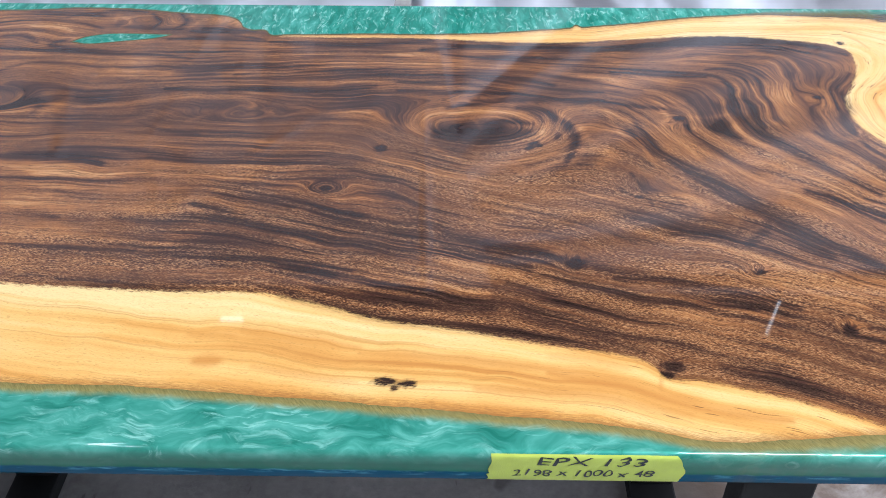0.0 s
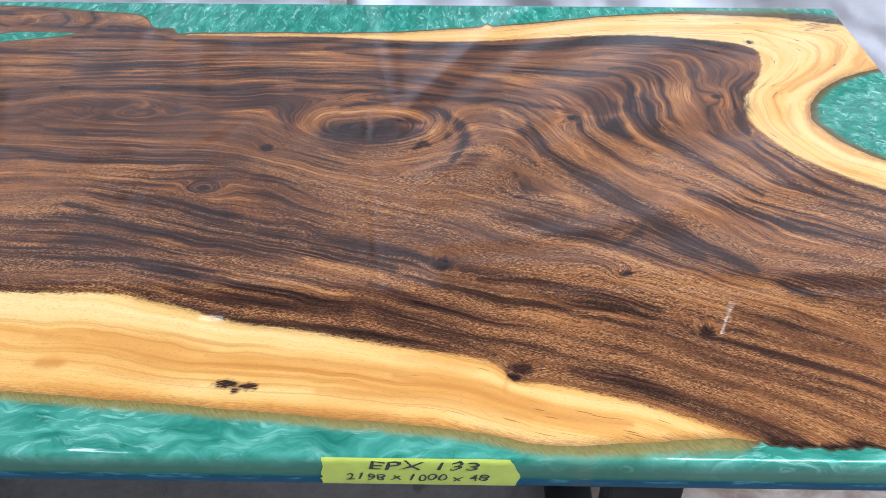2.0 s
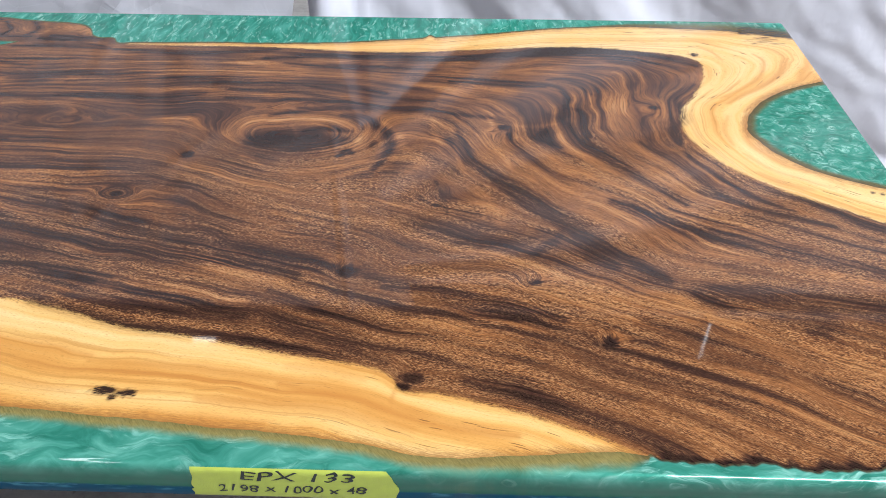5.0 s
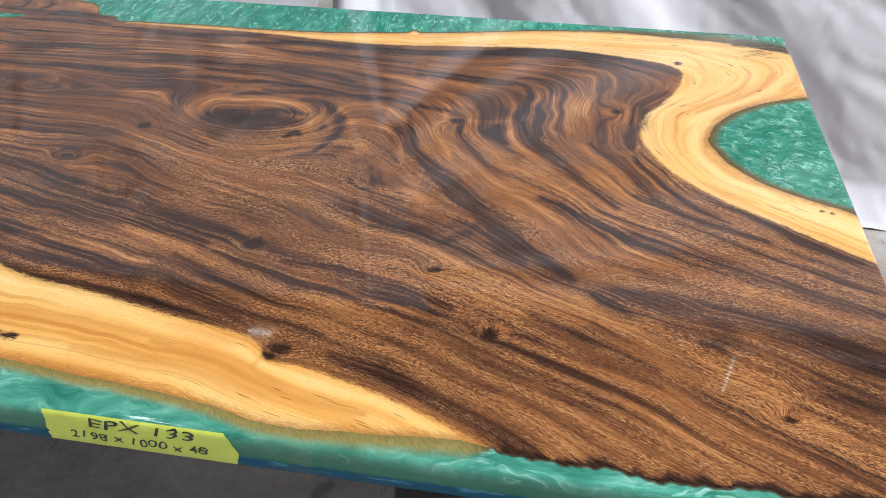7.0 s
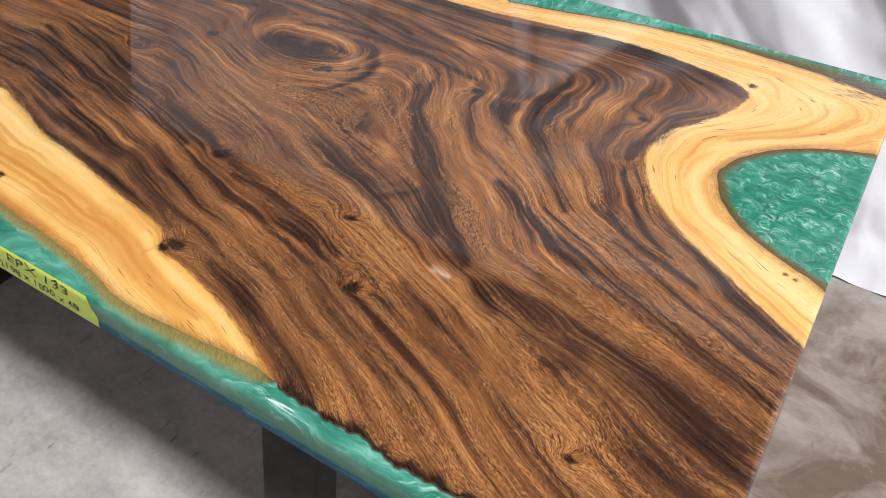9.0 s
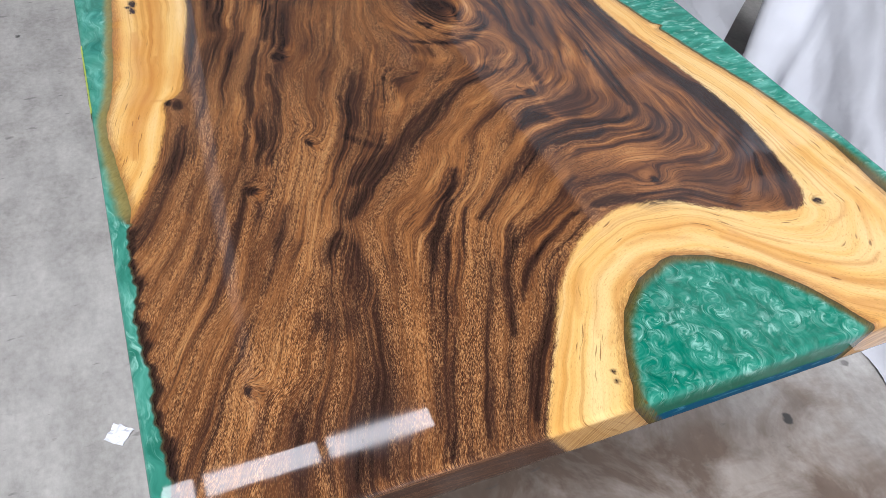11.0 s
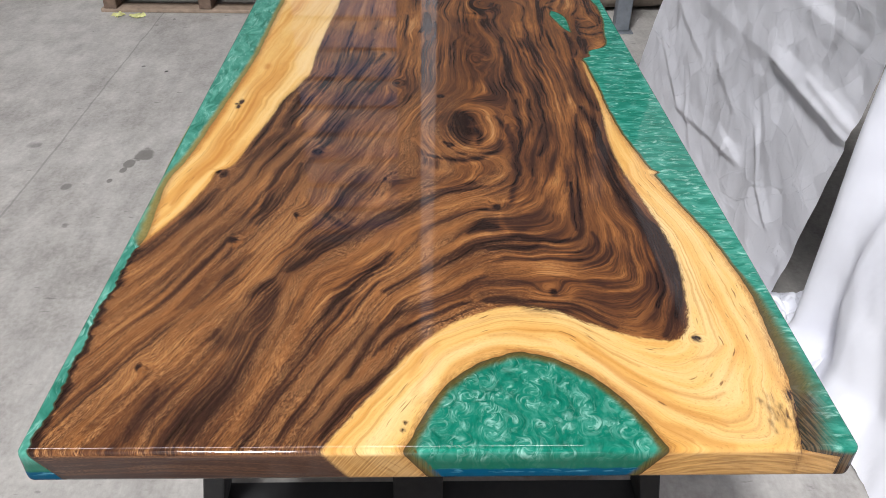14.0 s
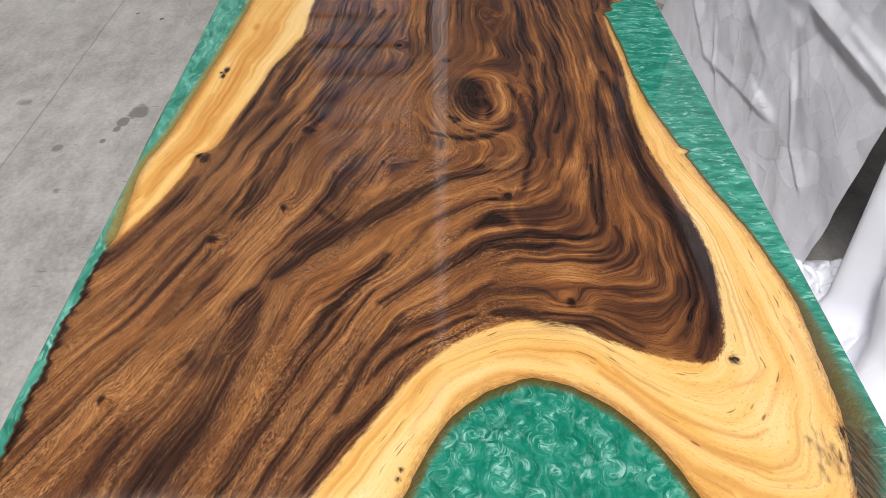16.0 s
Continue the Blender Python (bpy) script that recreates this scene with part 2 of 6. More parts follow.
def resin_material(name, manner):
    """Pearl pigment in teal resin that drifts in clouds, ripples like silk, or curls in rosettes."""
    m = Mat(name)
    x, y, z = m.xyz()
    depth = m.attr("shal")
    p = m.pos
    warp = m.scale(m.add(m.noise(p, 16.0, 2, colour=True), (-0.5, -0.5, -0.5)), (0.05, 0.05, 0.01))
    if manner == "drift":
        q = m.scale(m.add(p, warp), (17.0, 42.0, 17.0))
        veil = m.noise(q, 1.0, 5, 0.6, 0.6)
        gleam = m.math("MULTIPLY", m.range(m.noise(m.scale(m.add(p, warp), (26.0, 110.0, 30.0)), 1.0, 4, 0.65, 0.8), 0.50, 0.74, smooth=True), m.range(m.noise(p, 9.0, 2), 0.35, 0.6, 0.15, 0.9))
        # paler tones: some of the sky's reflection is mixed into the resin colour
        tones = ((0.34, (0.024, 0.165, 0.115)), (0.48, (0.055, 0.265, 0.195)), (0.60, (0.11, 0.375, 0.29)), (0.76, (0.25, 0.55, 0.45)))
    elif manner == "ripple":
        q = m.scale(m.add(p, m.scale(warp, 0.35)), (75.0, 22.0, 30.0))
        veil = m.noise(q, 1.0, 4, 0.6, 0.5)
        gleam = m.range(m.noise(m.scale(m.add(p, m.scale(warp, 0.6)), (125.0, 38.0, 40.0)), 1.0, 4, 0.6, 0.7), 0.52, 0.80, smooth=True)
        tones = ((0.34, (0.005, 0.15, 0.10)), (0.48, (0.014, 0.215, 0.15)), (0.60, (0.045, 0.31, 0.23)), (0.76, (0.15, 0.48, 0.385)))
    else:
        n = m.node("ShaderNodeTexVoronoi", Vector=m.add(p, m.scale(warp, 0.45)), Scale=36.0)
        arm = m.t.nodes.new("ShaderNodeVectorMath")
        arm.operation = "DISTANCE"
        m.put(arm.inputs[0], m.add(p, m.scale(warp, 0.45)))
        m.put(arm.inputs[1], n.outputs["Position"])
        turn = m.t.nodes.new("ShaderNodeVectorRotate")
        turn.rotation_type = "Z_AXIS"
        m.put(turn.inputs["Vector"], m.add(p, m.scale(warp, 0.45)))
        m.put(turn.inputs["Center"], n.outputs["Position"])
        m.put(turn.inputs["Angle"], m.math("MULTIPLY", m.math("POWER", m.range(arm.outputs["Value"], 0.019, 0.0), 1.2), 2.4))
        q = turn.outputs[0]
        veil = m.noise(m.scale(q, (38.0, 90.0, 30.0)), 1.0, 3, 0.6)
        gleam = m.range(m.noise(m.scale(q, (60.0, 120.0, 30.0)), 1.0, 4, 0.65, 0.9), 0.47, 0.70, smooth=True)
        gleam = m.math("MULTIPLY", gleam, m.range(m.noise(p, 42.0, 2), 0.38, 0.62, 0.15, 1.15, smooth=True))
        far = arm.outputs["Value"]
        cell = m.xyz(n.outputs["Position"])
        arcs = m.noise(m.vec(m.math("MULTIPLY", far, 300.0), m.math("MULTIPLY", m.math("ADD", cell[0], cell[1]), 90.0), m.noise(p, 45.0, 2)), 1.0, 2, 0.5)
        arcs = m.math("MULTIPLY", m.range(arcs, 0.46, 0.66, smooth=True), m.range(m.noise(p, 75.0, 2), 0.40, 0.60, smooth=True))
        petal = m.range(far, 0.022, 0.008, 0.25, 1.0, smooth=True)
        gleam = m.math("MULTIPLY", m.math("ADD", m.math("MULTIPLY", gleam, 0.85), m.math("MULTIPLY", arcs, 0.28), clamp=True), petal)
        veil = m.math("ADD", m.math("MULTIPLY", veil, 0.75), m.range(far, 0.016, 0.004, 0.07, 0.17, smooth=True))
        tones = ((0.34, (0.004, 0.135, 0.085)), (0.48, (0.010, 0.205, 0.135)), (0.60, (0.038, 0.27, 0.19)), (0.76, (0.13, 0.43, 0.34)))
    v = m.math("ADD", m.math("MULTIPLY", veil, 0.85), m.math("MULTIPLY", m.noise(p, 8.0, 2), 0.15))
    col = m.ramp(v, *tones)
    col = m.mix(m.math("MULTIPLY", gleam, 0.8), col, (0.45, 0.82, 0.71))
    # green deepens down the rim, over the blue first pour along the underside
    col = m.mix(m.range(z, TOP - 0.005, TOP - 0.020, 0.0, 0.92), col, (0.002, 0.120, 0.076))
    blue = m.math("ADD", z, m.math("MULTIPLY", m.math("SUBTRACT", m.noise(p, 60.0, 3), 0.5), 0.006))
    col = m.mix(m.range(blue, TOP - 0.030, TOP - 0.033), col, m.mix(m.math("MULTIPLY", m.range(m.noise(m.scale(p, (45.0, 45.0, 220.0)), 1.0, 3), 0.52, 0.72), m.range(z, TOP - 0.040, TOP - 0.034)), (0.0, 0.075, 0.155), (0.10, 0.34, 0.46)))
    # wood that slopes away below shallow resin
    hair = m.noise(m.vec(m.math("MULTIPLY", m.math("ADD", x, m.math("MULTIPLY", y, 0.8)), 620.0), m.math("MULTIPLY", y, 150.0), m.math("MULTIPLY", x, 60.0)), 1.0, 4, 0.65)
    sh = m.math("ADD", depth, m.math("MULTIPLY", m.math("SUBTRACT", m.noise(p, 50.0, 3), 0.5), 0.35))
    olive = m.mix(m.range(hair, 0.3, 0.7), *(((0.165, 0.130, 0.034), (0.32, 0.25, 0.080)) if manner == "drift" else ((0.050, 0.042, 0.010), (0.150, 0.112, 0.030))))
    olive = m.mix(m.range(sh, 0.0, 0.5, 0.3 if manner == "drift" else 0.8, 0.0), olive, (0.075, 0.036, 0.011))
    if manner == "drift":
        olive = m.mix(m.range(x, 0.66, 0.69), olive, m.mix(m.range(hair, 0.35, 0.65), (0.016, 0.010, 0.007), (0.085, 0.048, 0.020)))
    if manner == "ripple":
        # splintered dark bark under the resin at the corner
        bark = m.noise(m.vec(m.math("MULTIPLY", m.math("ADD", x, m.math("MULTIPLY", y, 0.5)), 30.0), m.math("MULTIPLY", m.math("SUBTRACT", y, m.math("MULTIPLY", x, 0.3)), 330.0), 0.0), 1.0, 3, 0.6)
        bark = m.mix(m.range(bark, 0.40, 0.62), (0.024, 0.013, 0.008), (0.125, 0.068, 0.028))
        olive = m.mix(m.range(m.math("ADD", x, m.math("MULTIPLY", m.noise(p, 60.0, 2), 0.03)), 1.012, 1.032), olive, bark)
    col = m.mix(m.range(sh, 0.40, 1.35, 0.95, 0.0, smooth=True), col, olive)
    m.bump(m.noise(p, 12.0, 2), 0.02, 0.01)
    return m.set(Base_Color=col, Roughness=m.range(gleam, 0.0, 1.0, 0.45, 0.3), Metallic=m.range(sh, 0.8, 1.3, 0.0, 0.15), Coat_Weight=m.range(z, TOP - 0.024, TOP - 0.034, 1.0, 0.25), Coat_Roughness=0.025, Coat_IOR=1.5, Specular_IOR_Level=0.0)


def concrete_material():
    m = Mat("worn_concrete")
    x, y, z = m.xyz()
    a = m.noise(m.pos, 1.3, 4, 0.6, 0.3)
    b = m.noise(m.pos, 7.0, 5, 0.65)
    c = m.noise(m.pos, 60.0, 3, 0.6)
    v = m.math("ADD", m.math("MULTIPLY", a, 0.40), m.math("ADD", m.math("MULTIPLY", b, 0.33), m.math("MULTIPLY", c, 0.27)))
    col = m.ramp(v, (0.34, (0.25, 0.235, 0.22)), (0.48, (0.375, 0.358, 0.340)), (0.60, (0.46, 0.443, 0.422)), (0.75, (0.55, 0.535, 0.515)))
    # brown damp stains near the end of the table
    near = m.math("SQRT", m.math("ADD", m.math("POWER", m.math("SUBTRACT", x, 1.35), 2.0), m.math("POWER", m.math("SUBTRACT", y, 0.15), 2.0)))
    near = m.math("ADD", near, m.math("MULTIPLY", m.math("SUBTRACT", m.noise(m.pos, 3.0, 4, 0.6), 0.5), 0.7))
    near = m.range(near, 1.0, 0.6, smooth=True)
    col = m.mix(m.math("MULTIPLY", near, 0.7), col, (0.235, 0.185, 0.150))
    stain = m.range(m.noise(m.pos, 4.4, 5, 0.65, 0.8), 0.38, 0.56)
    col = m.mix(m.math("MULTIPLY", m.math("MULTIPLY", near, stain), 0.85), col, (0.105, 0.066, 0.043))
    spot = m.range(m.noise(m.pos, 4.3, 2, 0.4), 0.735, 0.75)
    col = m.mix(m.math("MULTIPLY", spot, 0.55), col, (0.10, 0.095, 0.09))
    scuff = m.range(m.noise(m.scale(m.pos, (46.0, 13.0, 1.0)), 1.0, 3), 0.68, 0.73)
    col = m.mix(m.math("MULTIPLY", scuff, 0.5), col, (0.09, 0.085, 0.08))
    speck = m.range(m.voronoi(m.add(m.pos, m.scale(m.noise(m.pos, 30.0, 2, colour=True), 0.03)), 5.5), 0.075, 0.045)
    col = m.mix(m.math("MULTIPLY", speck, m.range(m.noise(m.pos, 2.1, 2), 0.48, 0.56)), col, (0.045, 0.042, 0.04))
    dust = m.range(m.noise(m.scale(m.pos, (5.0, 11.0, 1.0)), 1.0, 6, 0.75), 0.3, 0.7, 0.78, 1.16)
    col = m.mix(1.0, col, m.vec(dust, dust, dust), "MULTIPLY")
    # oil spots
    for sx, sy, r in ((-1.0, -1.10, 0.062), (-0.93, -1.135, 0.035), (-0.88, -1.145, 0.022), (-0.80, -1.17, 0.018)):
        far = m.math("SQRT", m.math("ADD", m.math("POWER", m.math("SUBTRACT", x, sx), 2.0), m.math("POWER", m.math("MULTIPLY", m.math("SUBTRACT", y, sy), 1.5), 2.0)))
        far = m.math("ADD", far, m.math("MULTIPLY", m.math("SUBTRACT", m.noise(m.pos, 17.0, 3), 0.5), r * 1.1))
        col = m.mix(m.range(far, r, r * 0.75, 0.0, 0.72), col, (0.10, 0.095, 0.085))
    joint = m.math("ABSOLUTE", m.math("ADD", m.math("ADD", y, 1.458), m.math("MULTIPLY", m.math("SUBTRACT", m.noise(m.pos, 5.0, 3), 0.5), 0.02)))
    col = m.mix(m.range(joint, 0.006, 0.002, 0.0, 0.45), col, (0.13, 0.125, 0.12))
    m.bump(m.math("ADD", c, b), 0.25, 0.004)
    return m.set(Base_Color=col, Roughness=m.range(b, 0.3, 0.7, 0.75, 0.5))


def cloth_material(name, light, dim, stiff=False):
    m = Mat(name)
    n = m.noise(m.pos, 3.0, 4, 0.6)
    col = m.mix(m.range(n, 0.35, 0.65), dim, light)
    h = m.math("MULTIPLY", m.noise(m.pos, 35.0, 2), 0.0008)
    h = m.math("ADD", h, m.math("MULTIPLY", m.noise(m.pos, 900.0, 1), 0.0002))
    if stiff:
        # flat facets with sharp folds between them
        for size, tilt in ((2.2, 0.09), (5.0, 0.13), (11.0, 0.10)):
            p = m.add(m.pos, m.scale(m.noise(m.pos, size * 0.6, 1, colour=True), 0.30 / size))
            v = m.node("ShaderNodeTexVoronoi", Vector=p, Scale=size)
            away = m.add(p, m.scale(v.outputs["Position"], -1.0))
            dot = m.t.nodes.new("ShaderNodeVectorMath")
            dot.operation = "DOT_PRODUCT"
            m.put(dot.inputs[0], away)
            m.put(dot.inputs[1], m.add(v.outputs["Color"], (-0.5, -0.5, -0.5)))
            h = m.math("ADD", h, m.math("MULTIPLY", dot.outputs["Value"], tilt))
        for size in (4.0, 9.0):
            p = m.add(m.pos, m.scale(m.noise(m.pos, size, 2, colour=True), 0.22 / size))
            crack = m.range(m.voronoi(p, size, "DISTANCE_TO_EDGE"), 0.035, 0.0)
            h = m.math("ADD", h, m.math("MULTIPLY", m.math("MULTIPLY", crack, m.range(m.noise(m.pos, size * 0.7, 2), 0.45, 0.62)), 0.004 / size))
    else:
        h = m.math("ADD", h, m.math("MULTIPLY", m.noise(m.scale(m.pos, (5.0, 5.0, 2.4)), 1.0, 2, 0.5, 0.8), 0.012))
    m.bump(h, 1.0, 1.0)
    return m.set(Base_Color=col, Roughness=0.85, Specular_IOR_Level=0.2, Sheen_Weight=0.1)


def plain(name, colour, rough=0.6, metal=0.0, vary=0.25, scale=12.0, bump=0.1):
    m = Mat(name)
    n = m.noise(m.pos, scale, 4, 0.6)
    col = m.mix(m.range(n, 0.3, 0.7), tuple(c * (1 - vary) for c in colour), tuple(min(1, c * (1 + vary)) for c in colour))
    m.bump(m.noise(m.pos, scale * 12, 3), bump, 0.002)
    return m.set(Base_Color=col, Roughness=m.range(n, 0.3, 0.7, rough * 0.85, min(1, rough * 1.15)), Metallic=metal)


WOOD, CONCRETE = wood_material(), concrete_material()
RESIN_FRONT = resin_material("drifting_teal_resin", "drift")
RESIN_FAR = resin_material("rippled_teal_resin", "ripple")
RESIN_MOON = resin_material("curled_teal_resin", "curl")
SHEET = cloth_material("white_dust_sheet", (0.86, 0.87, 0.94), (0.79, 0.80, 0.88))
PAPER = cloth_material("white_packing_paper", (0.83, 0.835, 0.90), (0.75, 0.755, 0.82), True)
STEEL = plain("black_powder_coat", (0.009, 0.009, 0.010), 0.7, 0.0, 0.3, 30.0)
GREY_STEEL = plain("grey_painted_steel", (0.20, 0.22, 0.25), 0.45, 0.2)
PALE_STEEL = plain("pale_grey_steel", (0.62, 0.64, 0.68), 0.5, 0.1)
PALE_BOARD = plain("grey_tan_board", (0.33, 0.25, 0.19), 0.75, 0.0, 0.25, 25.0, 0.3)
SCRAP = plain("yellow_green_scrap", (0.62, 0.62, 0.28), 0.7)
PALLET = plain("dark_pallet_wood", (0.17, 0.115, 0.085), 0.75, 0.0, 0.4, 25.0, 0.3)
SACK = plain("brown_sacking", (0.20, 0.165, 0.135), 0.85, 0.0, 0.3, 18.0, 0.3)
# near-black wall colour stands in for the shade in the gap between the sheets
SHADE_WALL = plain("shade_dark_hall_wall", (0.03, 0.03, 0.032), 0.8, 0.0, 0.15, 2.0)
WALL = plain("painted_hall_wall", (0.15, 0.15, 0.152), 0.8, 0.0, 0.08, 2.0)
ROOF = plain("grey_roof_sheeting", (0.10, 0.103, 0.106), 0.6, 0.0, 0.08, 2.0)
TAPE = plain("lime_masking_tape", (0.53, 0.63, 0.10), 0.55, 0.0, 0.07, 60.0, 0.15)
INK = plain("black_marker", (0.02, 0.028, 0.03), 0.5)


def glowing(name, colour, strength):
    m = Mat(name)
    return m.set(Base_Color=colour, Emission_Color=colour, Emission_Strength=strength)


LAMP_GLOW = glowing("lamp_glow", (1.0, 0.96, 0.9), 6.0)
BATTEN_GLOW = glowing("batten_glow", (1.0, 0.95, 0.97), 14.0)
TUBE_GLOW = glowing("tube_glow", (1.0, 0.97, 0.93), 4.0)


# ---- building helpers ----
def mesh_object(name, verts, faces, material, parent=None, label="", smooth=False):
    me = bpy.data.meshes.new(name)
    me.from_pydata([tuple(v) for v in verts], [], [tuple(f) for f in faces])
    me.materials.append(material)
    if smooth:
        me.polygons.foreach_set("use_smooth", [True] * len(me.polygons))
    ob = new(name, me)
    ob.parent = parent
    return tagged(ob, label)


def part(name, bm, material, parent=None, label=""):
    me = bpy.data.meshes.new(name)
    bm.to_mesh(me)
    bm.free()
    me.materials.append(material)
    ob = new(name, me)
    ob.parent = parent
    return tagged(ob, label)


def box(lo, hi, bevel=0.0, segments=2):
    bm = bmesh.new()
    bmesh.ops.create_cube(bm, size=1)
    size = [b - a for a, b in zip(lo, hi)]
    for v in bm.verts:
        v.co = Vector([a + (c + 0.5) * s for a, c, s in zip(lo, v.co, size)])
    if bevel:
        bmesh.ops.bevel(bm, geom=bm.edges[:], offset=bevel, segments=segments, affect="EDGES", profile=0.5)
    return bm


def empty(name, at, label, category, group="", kind=""):
    ob = new(name)
    ob.location = at
    ob.empty_display_size = 0.1
    bpy.context.view_layer.update()
    return tagged(ob, label, category, group, kind)


def catmull(points, steps=10):
    """A smooth curve through the points."""
    p = np.array([points[0], *points, points[-1]], float)
    p[0], p[-1] = 2 * p[1] - p[2], 2 * p[-2] - p[-3]
    u = np.linspace(0, 1, steps, endpoint=False)[:, None]
    out = []
    for a, b, c, d in zip(p, p[1:], p[2:], p[3:]):
        out.append(0.5 * (2 * b + (c - a) * u + (2 * a - 5 * b + 4 * c - d) * u**2 + (3 * b - a - 3 * c + d) * u**3))
    return np.vstack([*out, p[-2:-1]])


def line_distance(x, y, curve):
    """Distance of many points from a curve."""
    best = np.full(x.shape, 9.0)
    for (ax, ay), (bx, by) in zip(curve, curve[1:]):
        dx, dy = bx - ax, by - ay
        if dx * dx + dy * dy < 1e-12:
            continue
        k = np.clip(((x - ax) * dx + (y - ay) * dy) / (dx * dx + dy * dy), 0, 1)
        best = np.minimum(best, np.hypot(x - ax - k * dx, y - ay - k * dy))
    return best


def inside(x, y, poly):
    """Which points lie in a polygon."""
    hit = np.zeros(x.shape, bool)
    for (ax, ay), (bx, by) in zip(poly, np.roll(poly, -1, 0)):
        if ay == by:
            continue
        hit ^= ((ay > y) != (by > y)) & (x < (bx - ax) * (y - ay) / (by - ay) + ax)
    return hit


def wobble(s, amp, seeds=(1.0, 2.3, 5.1)):
    """Small irregular waves along a line."""
    return amp * sum(np.sin(s * 60 * f + 7 * f) / (1 + 0.5 * i) for i, f in enumerate(seeds)) / 2


# ---- the hall ----
def slab_part(name, lo, hi, material, label="", kind="structure"):
    ob = part(name, box(lo, hi), material)
    return tagged(ob, label, name.split("_")[0], "", kind)


# walls and roof are unseen, added to close the place, dark to limit reflections
X0, X1, Y0, Y1, H = -7.0, 10.0, -8.0, 5.0, 11.3
floor_bm = bmesh.new()
bmesh.ops.create_grid(floor_bm, x_segments=60, y_segments=60, size=1)
for v in floor_bm.verts:
    v.co = Vector(((X0 + X1) / 2 + v.co.x * 9.0, (Y0 + Y1) / 2 + v.co.y * 7.0, 0))
tagged(part("floor", floor_bm, CONCRETE), "worn grey concrete floor with stains and a saw-cut joint", "floor", "", "structure")
slab_part("wall_north", (X0, Y1, 0), (X1, Y1 + 0.2, H), SHADE_WALL, "hall wall coloured near black for the shade behind the sheets")
slab_part("wall_south", (X0, Y0 - 0.2, 0), (X1, Y0, H), WALL, "unseen painted wall added to close the hall")
# the west wall has one tall slatted window
slab_part("wall_west", (X0 - 0.2, Y0, 0), (X0, Y1, 2.6), WALL, "unseen painted wall added to close the hall")
slab_part("wall_west_head", (X0 - 0.2, Y0, 6.2), (X0, Y1, H), WALL, "unseen painted wall added to close the hall")
slab_part("wall_west_left", (X0 - 0.2, Y0, 2.6), (X0, -1.5, 6.2), WALL, "unseen painted wall added to close the hall")
slab_part("wall_west_right", (X0 - 0.2, -0.3, 2.6), (X0, Y1, 6.2), WALL, "unseen painted wall added to close the hall")
window = empty("window_1", (X0 - 0.1, -0.9, 2.6), "tall hall window with fixed horizontal slats", "window", "", "structure")
for k in range(10):
    part("slat", box((-0.06, -0.6, 0.12 + 0.37 * k), (0.06, 0.6, 0.27 + 0.37 * k), 0.005), GREY_STEEL, window)
# the unseen east wall is added with a wide opening for the fill lamp
slab_part("wall_east_left", (X1, Y0, 0), (X1 + 0.2, -1.6, H), WALL, "unseen wall added beside the opening for the fill lamp")
slab_part("wall_east_right", (X1, 2.4, 0), (X1 + 0.2, Y1, H), WALL, "unseen wall added beside the opening for the fill lamp")
slab_part("wall_east_head", (X1, -1.6, 3.9), (X1 + 0.2, 2.4, H), WALL, "unseen wall added above the opening for the fill lamp")
# the roof has one skylight slot
slab_part("ceiling_south", (X0, Y0, H), (X1, -3.9, H + 0.1), ROOF, "unseen dark sheet-metal roof added over the hall")
slab_part("ceiling_north", (X0, -1.7, H), (X1, Y1, H + 0.1), ROOF, "unseen dark sheet-metal roof added over the hall")
slab_part("ceiling_middle", (X0, -3.9, H), (3.4, -1.7, H + 0.1), ROOF, "unseen dark sheet-metal roof added over the hall")


# ---- the river table ----
# live edge of the slab against the resin along both long sides: y as a function of x
FRONT_EDGE = [(-1.2, -0.40), (-0.7, -0.41), (-0.42, -0.419), (-0.20, -0.422), (-0.11, -0.424), (-0.02, -0.431), (0.10, -0.440), (0.245, -0.453), (0.386, -0.466), (0.47, -0.482), (0.55, -0.480), (0.64, -0.472), (0.69, -0.477), (0.78, -0.482), (0.86, -0.4845), (0.96, -0.481), (1.05, -0.482), (1.2, -0.489)]
FAR_EDGE = [(-1.2, 0.455), (-0.645, 0.46), (-0.49, 0.473), (-0.38, 0.467), (-0.29, 0.453), (-0.212, 0.442), (-0.183, 0.421), (-0.170, 0.397), (-0.152, 0.387), (-0.128, 0.385), (-0.113, 0.366), (-0.074, 0.369), (0.06, 0.374), (0.196, 0.375), (0.31, 0.385), (0.43, 0.404), (0.525, 0.42), (0.6, 0.438), (0.687, 0.455), (0.80, 0.466), (0.95, 0.457), (1.03, 0.446), (1.1, 0.426), (1.2, 0.40)]
# edge of the wood round the half-moon at the end: x as a function of y
MOON_EDGE = [(-0.16, 1.26), (-0.05, 1.095), (-0.034, 1.063), (-0.017, 1.026), (0.006, 0.99), (0.044, 0.953), (0.084, 0.934), (0.115, 0.931), (0.159, 0.946), (0.193, 0.973), (0.223, 1.008), (0.249, 1.052), (0.271, 1.10), (0.36, 1.26)]
ISLAND = [(-0.469, 0.337), (-0.445, 0.360), (-0.40, 0.373), (-0.32, 0.372), (-0.292, 0.369), (-0.32, 0.352), (-0.37, 0.341), (-0.43, 0.329), (-0.469, 0.337)]
